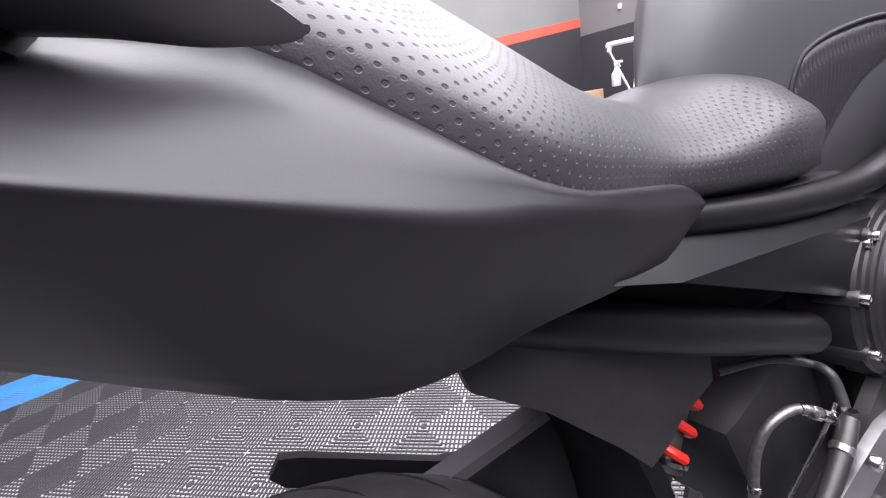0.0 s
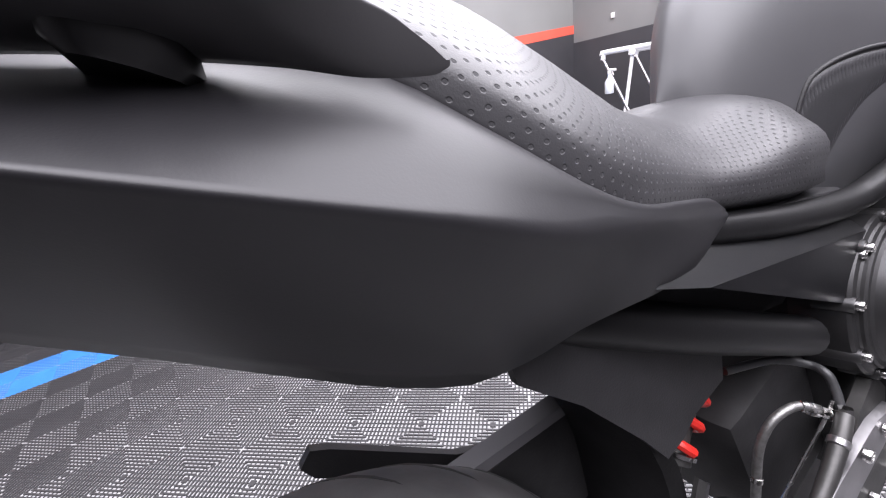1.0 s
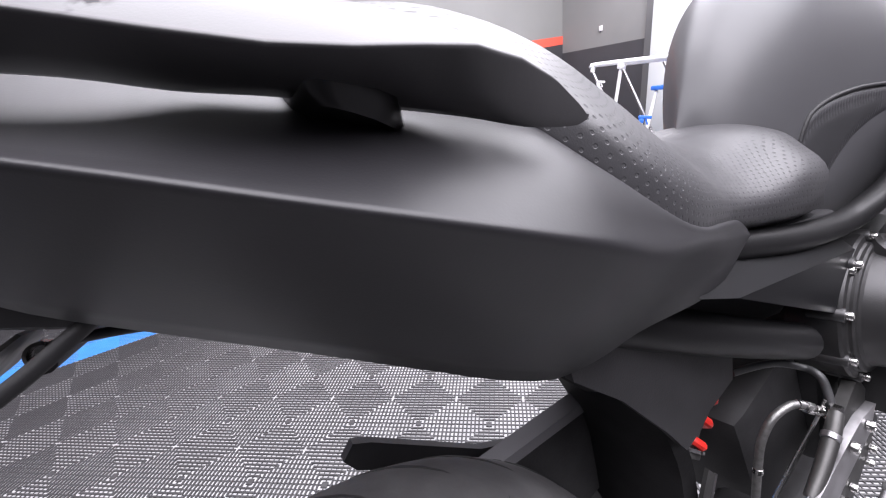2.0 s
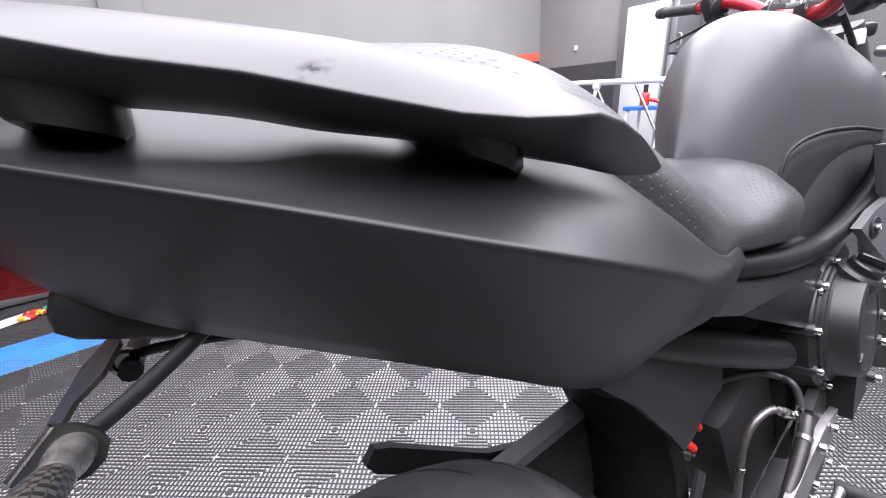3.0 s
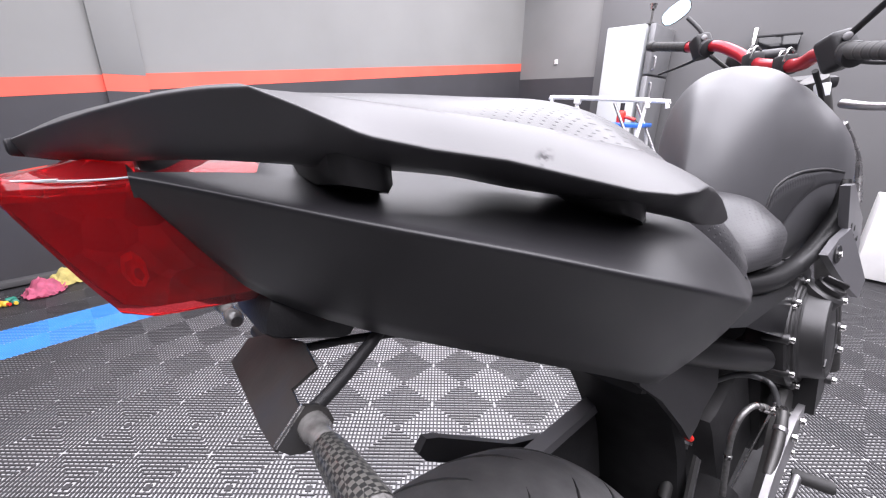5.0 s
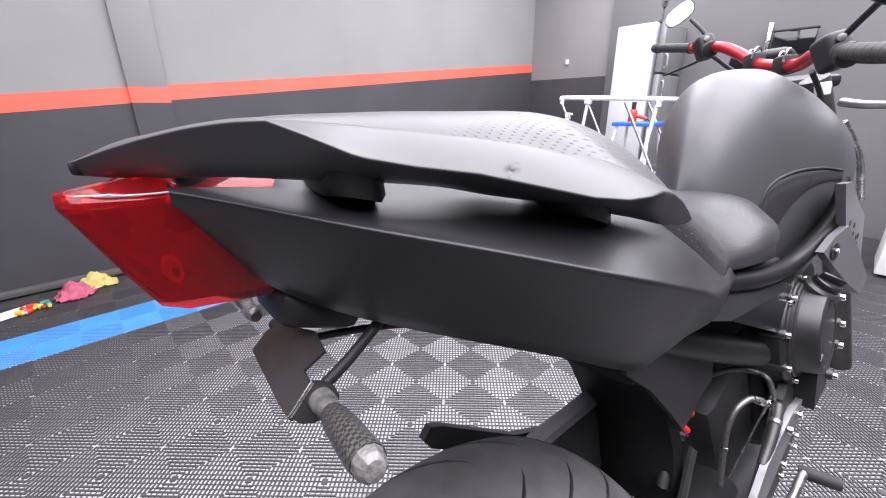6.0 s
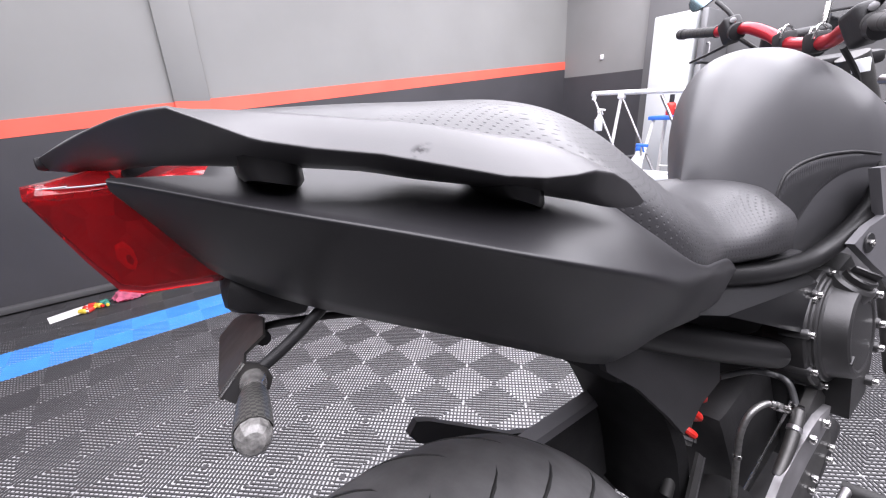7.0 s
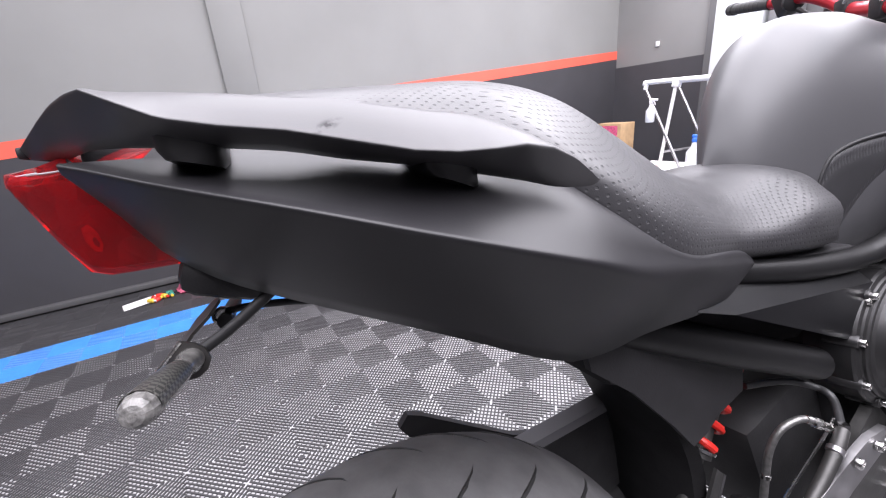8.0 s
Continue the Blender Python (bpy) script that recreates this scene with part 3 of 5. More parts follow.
def rail_foot(s0, s1, u0, u1, w0, w1, drop, parent):
    """A moulded foot from the rail's underside down to the tail panel; drop: how far it falls towards the front."""
    rows = []
    for f, grow, in ((0.0, 0.0), (0.25, -0.001), (0.8, -0.001), (1.0, 0.002)):
        a, b = s0 + grow, s1 - grow
        w = w1 + (w0 - w1) * f
        ring = []
        for x, y in ((a, u0), (a, u1 - 0.005), (a + 0.003, u1 - 0.0015), (a + 0.008, u1), (b - 0.012, u1), (b - 0.004, u1 - 0.003), (b, u1 - 0.010), (b, u0)):
            ring.append((x, y, w - drop * (x - s0) / (s1 - s0)))
        rows.append(ring)
    bm = loft(rows, closed=True, caps=True)
    bevel(bm, 0.0015, 2, 50)
    return part("rail_foot", bm, GLOSSB, parent)


rail_foot(-0.562, -0.532, 0.030, 0.080, 0.9215, 0.944, 0.008, rail)
rail_foot(-0.433, -0.402, 0.070, 0.131, 0.893, 0.912, 0.013, rail)


# seat
def seat():
    st = list(np.linspace(-0.605, 0.098, 56))
    top = ([-0.605, -0.58, -0.54, -0.48, -0.40, -0.34, -0.30, -0.26, -0.22, -0.15, -0.105, -0.072, -0.045, 0.0, 0.06, 0.10], [0.966, 0.976, 0.979, 0.979, 0.977, 0.9755, 0.972, 0.962, 0.938, 0.892, 0.867, 0.852, 0.851, 0.857, 0.848, 0.832])
    bu = ([-0.605, -0.57, -0.50, -0.40, -0.354, -0.31, -0.262, -0.228, -0.187, -0.12, -0.05, 0.0, 0.05, 0.08, 0.10], [-0.012, 0.006, 0.034, 0.083, 0.1115, 0.126, 0.1335, 0.130, 0.119, 0.1015, 0.1035, 0.104, 0.098, 0.088, 0.070])
    bw = ([-0.605, -0.50, -0.40, -0.354, -0.31, -0.262, -0.228, -0.187, -0.12, 0.0, 0.06, 0.10], [0.930, 0.912, 0.896, 0.884, 0.851, 0.8145, 0.800, 0.792, 0.779, 0.762, 0.755, 0.752])
    rows = []
    for s in st:
        t, h, b = spl(*top, s), spl(*bu, s) - CL(s), spl(*bw, s)
        row = [(s, CL(s) + h - 0.02, b - 0.012), (s, CL(s) + h, b)]
        e = spl([-0.61, -0.36, -0.24, -0.12, -0.05, 0.0, 0.1], [2.05, 1.95, 1.76, 1.74, 2.1, 2.5, 3.0], s)
        for a in np.linspace(0, math.pi, 33):
            cc, ss = math.cos(a), math.sin(a)
            u = CL(s) + (h - 0.005 + 0.006 * ss + 0.010 * math.sin(math.pi * min(ss / 0.6, 1.0))) * math.copysign(abs(cc) ** (2 / e), cc)
            w = b + (t - b) * abs(ss) ** (2 / (e - 0.3)) if 0 < a < math.pi else b
            row.append((s, u, w))
        row += [(s, CL(s) - h, b), (s, CL(s) - h + 0.02, b - 0.012)]
        rows.append(row[:2] + row[3:-3] + row[-2:])
    return loft(rows)


seat_ob = P("seat", seat(), VINYL, label="dark vinyl seat with rows of small perforations", angle=70)
me = seat_ob.data
uvs = me.uv_layers.new(name="UVMap")
flag = me.attributes.new("dotted", "FLOAT", "POINT")
NROW = 35
mid = (NROW - 1) / 2
dist = {}
way = [0.0]
for r in range(1, 56):
    way.append(way[-1] + (me.vertices[r * NROW + 8].co - me.vertices[(r - 1) * NROW + 8].co).length)
for r in range(56):
    # the rows of holes follow the slope of the seat's flank
    a, b = me.vertices[max(r - 1, 0) * NROW + 5].co, me.vertices[min(r + 1, 55) * NROW + 5].co
    slope = math.atan2(b.z - a.z, b.x - a.x)
    along_way, across, prev = 0.0, 0.0, None
    for k in range(NROW):
        co = me.vertices[r * NROW + k].co
        if prev is not None:
            rise = co.z - prev.z
            along_way += rise * math.sin(slope)
            across += math.hypot(co.y - prev.y, rise * math.cos(slope))
        prev = co
        dist[r * NROW + k] = (way[r] + along_way, across)
for v in me.vertices:
    s, off = v.co.x, abs(v.co.y - CL(v.co.x))
    side = min(1.0, max(0.0, (off - 0.072) / 0.02)) if s > -0.16 else min(1.0, max(0.0, (off - (0.026 if s > -0.38 else 0.060)) / 0.02))
    flag.data[v.index].value = side if s > -0.56 else 0.0
for lp in me.loops:
    v = me.vertices[lp.vertex_index]
    uvs.data[lp.index].uv = dist[lp.vertex_index]


# fuel tank
TANK_S = [-0.012, 0.0, 0.03, 0.08, 0.14, 0.20, 0.26, 0.32, 0.38, 0.44, 0.464]
TANK_TOP = [0.855, 0.884, 0.943, 0.998, 1.029, 1.0315, 1.022, 1.009, 0.984, 0.934, 0.89]
TANK_R = [0.010, 0.037, 0.057, 0.074, 0.086, 0.098, 0.110, 0.123, 0.126, 0.100, 0.04]
TANK_L = [0.004, 0.012, 0.036, 0.070, 0.106, 0.129, 0.136, 0.132, 0.114, 0.075, 0.03]
TANK_LOW = 0.690


def tank_draw(s):
    """How much the tank's sides draw in towards the knees."""
    return float(np.interp(s, [0.08, 0.2], [0.02, 0.26]))


def tank():
    rows = []
    for k in range(80):
        s = -0.012 + 0.476 * (0.5 - 0.5 * math.cos(math.pi * k / 79))
        t, hr, hl, b = spl(TANK_S, TANK_TOP, s), spl(TANK_S, TANK_R, s), spl(TANK_S, TANK_L, s), TANK_LOW
        ring = []
        mid = b + (t - b) * 0.50
        for a in np.linspace(-math.pi / 2, 1.5 * math.pi, 96, endpoint=False):
            cc, ss = math.cos(a), math.sin(a)
            e = 2.35 if ss > 0 else 4.5
            u = UT + (hr if cc > 0 else hl) * math.copysign(abs(cc) ** (2 / e), cc)
            w = mid + (t - mid if ss > 0 else mid - b) * math.copysign(abs(ss) ** (2 / e), ss)
            # knees: the sides draw in below
            if ss < 0:
                u = UT + (u - UT) * (1 + tank_draw(s) * ss)
            # a shallow hollow in the shoulder behind the bar
            if ss > 0 and cc > 0:
                d = math.exp(-((s - 0.30) / 0.07) ** 2 - ((a - 0.72) / 0.30) ** 2)
                u, w = u - 0.008 * d, w - 0.004 * d
            ring.append((s, u, w))
        rows.append(ring)
    return loft(rows, closed=True, caps=True)


tank_ob = P("fuel_tank", tank(), TANKP, label="bulging satin graphite fuel tank", angle=80)


# frame tube beside the seat and up the tank
P("frame_tube", tube([(-0.20, 0.070, 0.772), (-0.10, 0.086, 0.753), (-0.01, 0.094, 0.737), (0.07, 0.095, 0.727), (0.115, 0.096, 0.725), (0.14, 0.099, 0.728), (0.195, 0.105, 0.740), (0.25, 0.113, 0.763), (0.285, 0.117, 0.786), (0.302, 0.117, 0.812), (0.312, 0.114, 0.836)], [0.0135] * 8 + [0.0125, 0.0115, 0.0105], 16, None, 6), TUBEP, label="black painted frame tube")
P("seat_base", box((0.30, 0.20, 0.030), pose(-0.03, U0 + 0.02, 0.738, 0, 6, 0), 0.006), BLACKP)
P("air_box", box((0.34, 0.15, 0.10), pose(-0.08, U0 + 0.015, 0.690, 0, 8, 0), 0.012), DARKP)
# lower subframe strut
P("frame_strut", tube([(-0.265, 0.055, 0.740), (-0.12, 0.082, 0.676), (0.040, 0.086, 0.606)], 0.0195, 18, None, 4), TUBEP)


# folded side cover under the seat
def side_cover():
    bm = bmesh.new()
    q = [bm.verts.new(p) for p in ((-0.210, 0.117, 0.749), (-0.158, 0.117, 0.732), (0.122, 0.104, 0.692), (0.106, 0.092, 0.712), (-0.145, 0.094, 0.750), (0.110, 0.102, 0.616))]
    for f in ((0, 1, 4), (1, 2, 3, 4), (1, 5, 2)):
        bm.faces.new([q[i] for i in f])
    bmesh.ops.solidify(bm, geom=bm.faces, thickness=0.004)
    bevel(bm, 0.0012, 2, 20)
    return bm


cover = P("side_cover", side_cover(), COVERP, label="folded black side cover under the seat", angle=20)
bolt((0.104, 0.106, 0.672), (0, 1, 0.1), 0.0048, 0.004, cover)

# inner mudguard, undertray and hanging flap
P("mud_flap", plate([(-0.290, 0.730), (-0.20, 0.715), (-0.068, 0.655), (-0.069, 0.602), (-0.112, 0.588), (-0.130, 0.574), (-0.153, 0.566), (-0.180, 0.600), (-0.235, 0.660), (-0.284, 0.700)], 0.062, 0.008, 0.002), BLACKP, label="black plastic flap below the side cover")


def undertray():
    rows = []
    for s in np.linspace(-0.555, -0.20, 9):
        w = float(np.interp(s, [-0.60, -0.4, -0.28, -0.2], [0.862, 0.79, 0.715, 0.66]))
        h = float(np.interp(s, [-0.555, -0.5, -0.3, -0.2], [0.045, 0.085, 0.115, 0.10]))
        rows.append([(s, CL(s) + h * c, w + d) for c, d in ((1, 0.03), (0.8, 0.0), (0.3, 0.02), (-0.3, 0.02), (-0.8, 0.0), (-1, 0.03))])
    bm = loft(rows)
    bmesh.ops.solidify(bm, geom=bm.faces, thickness=0.004)
    return bm


P("undertray", undertray(), DARKP)


def hugger():
    """The inner mudguard: a bowed wall ahead of the tyre, from the undertray down."""
    rows = []
    for w in np.linspace(0.735, 0.40, 14):
        s = spl([0.40, 0.50, 0.60, 0.70, 0.735], [-0.128, -0.135, -0.172, -0.245, -0.29], w)
        rows.append([(s + ds, u, w) for u, ds in ((0.055, 0.020), (0.050, 0.004), (0.02, -0.010), (-0.04, -0.012), (-0.085, 0.002), (-0.098, 0.03))])
    bm = loft(rows)
    bmesh.ops.solidify(bm, geom=bm.faces, thickness=0.004)
    return bm


P("inner_mudguard", hugger(), DARKP, label="dusty black inner mudguard over the tyre")
# chain guard with its raised fin
P("chain_guard", plate([(-0.428, 0.592), (-0.415, 0.606), (-0.397, 0.598), (-0.27, 0.516), (-0.20, 0.49), (-0.20, 0.47), (-0.30, 0.50), (-0.418, 0.576)], -0.128, 0.012, 0.003), BLACKP, label="black chain guard fin")


def strip():
    rows = []
    for f in np.linspace(0, 1, 6):
        c = Vector((-0.305, -0.066, 0.537)).lerp(Vector((-0.139, -0.058, 0.558)), f)
        rows.append([c + Vector(d) for d in ((-0.003, -0.011, 0.007), (0.003, 0.006, 0.000), (0.003, 0.008, -0.011), (0.0, -0.010, -0.007))])
    bm = loft(rows, closed=True, caps=True)
    bevel(bm, 0.002)
    return bm


P("guard_strip", strip(), SHROUD, label="flat black swingarm guard strip", angle=30)
P("swingarm_plate", plate([(-0.30, 0.520), (-0.14, 0.540), (-0.11, 0.42), (-0.26, 0.38)], -0.085, 0.025, 0.006), DARKP)
P("swingarm", tube([(-0.48, -0.115, 0.31), (-0.30, -0.10, 0.35), (-0.02, -0.08, 0.40)], [0.026, 0.03, 0.034], 14, None, 4, 0.7), DARKP)
P("swingarm", tube([(-0.48, 0.105, 0.31), (-0.30, 0.095, 0.35), (-0.02, 0.06, 0.40)], [0.026, 0.03, 0.034], 14, None, 4, 0.7), DARKP)
P("wheel_axle", lathe([(0, 0.14), (0.018, 0.14), (0.018, -0.14), (0, -0.14)], Matrix.Translation(AX) @ Matrix.Rotation(radians(90), 4, "X"), 18), DULLM)


# rear shock
def shock():
    a, b = Vector((-0.112, 0.036, 0.490)), Vector((-0.008, 0.026, 0.645))
    body = P("shock_absorber", lathe([(0, -0.05), (0.008, -0.05), (0.008, 0.02), (0.015, 0.022), (0.015, 0.03), (0.010, 0.032), (0.010, 0.19), (0, 0.19)], along(a, b), 18), DULLM)
    m = along(a + (b - a) * 0.20, b)
    line = []
    for k in range(12 * 5 + 1):
        t = k / 12
        line.append(m @ Vector((0.0155 * math.cos(2 * math.pi * t), 0.0155 * math.sin(2 * math.pi * t), 0.026 * t)))
    part("coil_spring", tube(line, 0.0050, 8, None, 1), REDS, body, "bright red coil spring")
    part("spring_collar", lathe([(0, 0), (0.019, 0), (0.019, 0.004), (0, 0.004)], along(a + (b - a) * 0.155, b), 24), CHROME, body)
    part("shock_fork", plate([(-0.118, 0.505), (-0.098, 0.512), (-0.116, 0.470), (-0.136, 0.462)], 0.036, 0.004, 0.001), ALLOY, body)


shock()

# engine block behind the clutch cover
P("engine_block", box((0.30, 0.20, 0.26), pose(0.27, -0.02, 0.52, 0, -12, 0), 0.02), DARKP)
P("crankcase", box((0.16, 0.17, 0.20), pose(0.06, -0.02, 0.46, 0, -20, 0), 0.025), DARKP)


def clutch():
    c = Vector((0.160, 0.108, 0.612))
    ax = Vector((0.03, 0.998, 0.05)).normalized()
    m = along(c, c + ax)
    prof = [(0.088, -0.05), (0.088, -0.004), (0.0865, -0.001), (0.080, 0.0), (0.0785, 0.002), (0.0785, 0.005), (0.0765, 0.007), (0.072, 0.0075), (0.0695, 0.010), (0.0655, 0.030), (0.0635, 0.0345), (0.0595, 0.0365), (0.055, 0.0362), (0.052, 0.0345), (0.030, 0.036), (0, 0.036)]
    ob = P("clutch_cover", lathe(prof, m, 64), ENGINE, label="graphite clutch cover with a ring of bolts", angle=25)
    for k in range(9):
        a = radians(12 + 40 * k)
        p = m @ Vector((0.084 * math.cos(a), 0.084 * math.sin(a), -0.030))
        part("bolt_boss", lathe([(0.0080, 0), (0.0080, 0.030), (0.0070, 0.032), (0, 0.032)], along(p, p + ax), 14), ENGINE, ob)
        bolt(p + ax * 0.032, ax, 0.0048, 0.006, ob)
    for a in (100, 128, 335):
        q = Vector((0.0545 * math.cos(radians(a)), 0.0545 * math.sin(radians(a)), 0.033))
        part("cover_rib", box((0.016, 0.006, 0.010), m @ pose(*q, 0, 0, a), 0.002), ENGINE, ob)
    seat_c = c + Vector((0.010, 0.014, 0.060))
    part("filler_neck", lathe([(0.026, -0.03), (0.026, 0.012), (0.022, 0.016), (0, 0.016)], along(seat_c, seat_c + Vector((0.02, 0.55, 0.80))), 28), ENGINE, ob)
    cap = along(seat_c + Vector((0.004, 0.009, 0.013)), seat_c + Vector((0.024, 0.56, 0.82)))
    part("oil_filler_cap", lathe([(0.019, 0), (0.019, 0.008), (0.017, 0.010), (0, 0.010)], cap, 24), GLOSSB, ob)
    part("cap_grip", box((0.034, 0.007, 0.012), cap @ pose(0, 0, 0.014, 0, 0, 60), 0.003), GLOSSB, ob)
    # the case cover ahead of it, with its own bolts
    side = P("crankcase_cover", plate([(0.16, 0.69), (0.215, 0.672), (0.238, 0.635), (0.246, 0.58), (0.242, 0.53), (0.225, 0.49), (0.16, 0.475)], 0.085, 0.052, 0.008), ENGINE, label="dark graphite crankcase cover", angle=30)
    for q in ((0.232, 0.137, 0.606), (0.236, 0.137, 0.566), (0.224, 0.137, 0.514), (0.205, 0.137, 0.66)):
        part("bolt_boss", lathe([(0.0085, -0.03), (0.0085, 0.006), (0.007, 0.008), (0, 0.008)], along(q, Vector(q) + Vector((0, 1, 0))), 14), ENGINE, side)
        bolt(Vector(q) + Vector((0, 0.008, 0)), (0, 1, 0), 0.0052, 0.006, side)


clutch()

# footpeg plate, brake lines, reservoir pipe
peg_plate = P("footpeg_bracket", plate([(0.085, 0.530), (0.074, 0.500), (0.012, 0.478), (-0.054, 0.445), (-0.14, 0.38), (-0.17, 0.41), (-0.092, 0.474), (-0.060, 0.499), (-0.025, 0.512), (0.025, 0.527), (0.045, 0.532)], 0.128, 0.008, 0.002), ALLOY, label="brushed alloy footpeg bracket")
for p in ((0.058, 0.137, 0.518), (0.014, 0.137, 0.516), (-0.08, 0.137, 0.452)):
    bolt(p, (0, 1, 0), 0.0062, 0.006, peg_plate)
P("brake_hose", tube([(-0.04, 0.055, 0.590), (0.010, 0.071, 0.586), (0.038, 0.088, 0.576), (0.038, 0.103, 0.572), (0.035, 0.111, 0.558), (0.026, 0.120, 0.534)], 0.0042, 12), HOSEM)
P("brake_hose", tube([(-0.058, 0.083, 0.43), (-0.050, 0.083, 0.490), (-0.046, 0.085, 0.525), (-0.034, 0.090, 0.549), (-0.012, 0.097, 0.557), (0.004, 0.105, 0.552), (0.018, 0.116, 0.542)], 0.0042, 12), BRAID, label="curved braided brake hose")
for p, q in (((-0.006, 0.0995, 0.5565), (0.001, 0.1035, 0.5535)), ((-0.050, 0.083, 0.486), (-0.0492, 0.0832, 0.494))):
    part("hose_ring", lathe([(0.0042, 0), (0.0052, 0.0005), (0.0052, 0.006), (0.0042, 0.0065)], along(p, q), 14), CHROME, bike)
P("brake_pipe", tube([(-0.045, 0.090, 0.439), (-0.012, 0.100, 0.490), (0.012, 0.110, 0.534), (0.020, 0.114, 0.556)], 0.0017, 8), CHROME)
P("hose_fitting", lathe([(0, 0), (0.0062, 0), (0.0062, 0.008), (0.0046, 0.010), (0.0046, 0.017), (0.0062, 0.018), (0.0062, 0.024), (0, 0.024)], along((0.002, 0.104, 0.552), (0.020, 0.118, 0.541)), 8), CHROME)
P("master_cylinder", tube([(0.016, 0.124, 0.548), (-0.004, 0.127, 0.535), (-0.031, 0.129, 0.515), (-0.058, 0.129, 0.495)], [0.0062, 0.0074, 0.0070, 0.0058], 14), DULLM, label="rear brake master cylinder")
P("banjo_bolt", lathe([(0, 0), (0.0060, 0), (0.0060, 0.010), (0, 0.010)], along((0.020, 0.122, 0.542), (0.026, 0.122, 0.570)), 6), CHROME)
P("boot_clamp", lathe([(0.0072, 0), (0.0084, 0.001), (0.0084, 0.006), (0.0072, 0.007)], along((-0.004, 0.127, 0.536), (-0.031, 0.129, 0.516)), 16), ALLOY)
black_plate = P("linkage_plate", plate([(0.13, 0.53), (0.17, 0.49), (0.20, 0.40), (0.13, 0.34), (0.02, 0.30), (-0.02, 0.34), (0.06, 0.44), (0.09, 0.50)], 0.098, 0.012, 0.003), DULLM)
for p in ((0.150, 0.111, 0.470), (0.185, 0.111, 0.400), (0.180, 0.111, 0.380), (0.122, 0.111, 0.378), (0.112, 0.111, 0.362)):
    bolt(p, (0, 1, 0), 0.0055, 0.007, black_plate)
heel = P("heel_guard", plate([(-0.107, 0.512), (-0.093, 0.497), (-0.125, 0.42), (-0.145, 0.43)], 0.060, 0.004, 0.001), DULLM, label="worn metal heel guard")
part("guard_edge", tube([(-0.093, 0.063, 0.497), (-0.125, 0.063, 0.42)], 0.0022, 6), ALLOY, heel)
P("brake_pedal", tube([(0.06, 0.11, 0.25), (0.20, 0.110, 0.235), (0.315, 0.107, 0.238)], 0.008, 12), ALLOY)
P("foot_peg", lathe([(0, 0), (0.012, 0), (0.013, 0.01), (0.013, 0.06), (0.010, 0.065), (0, 0.065)], along((0.318, 0.098, 0.236), (0.332, 0.16, 0.234)), 14), GRIPR)

# radiator shroud and frame cover
shroud = P("radiator_shroud", plate([(0.214, 0.838), (0.262, 0.836), (0.345, 0.786), (0.40, 0.76), (0.42, 0.64), (0.36, 0.62), (0.30, 0.665), (0.262, 0.74)], 0.123, 0.012, 0.004), SHROUD, label="grey radiator shroud with small holes")
for s, w in ((0.278, 0.766), (0.314, 0.756), (0.313, 0.741), (0.341, 0.730), (0.358, 0.730), (0.350, 0.716)):
    part("vent_hole", lathe([(0.0050, 0), (0.0050, 0.0008), (0, 0.0008)], along((s, 0.1348, w), (s, 0.3, w)), 12), BLACKL, shroud)
tri = P("frame_cover", plate([(0.168, 0.739), (0.205, 0.757), (0.252, 0.767), (0.30, 0.72), (0.36, 0.656), (0.335, 0.629), (0.28, 0.660), (0.225, 0.697)], 0.108, 0.010, 0.006, lean=lambda s, w: 0.013 + 0.14 * (s - 0.20)), SHROUD, label="grey triangular frame cover with a recessed screw")
part("screw_recess", lathe([(0.0150, 0.0), (0.0138, 0.0014), (0.010, 0.0014), (0, 0.0012)], along((0.205, 0.1325, 0.734), (0.185, 0.3, 0.734)), 20), BLACKP, tri)
bolt((0.204, 0.134, 0.734), (-0.1, 1, 0), 0.0052, 0.004, tri)


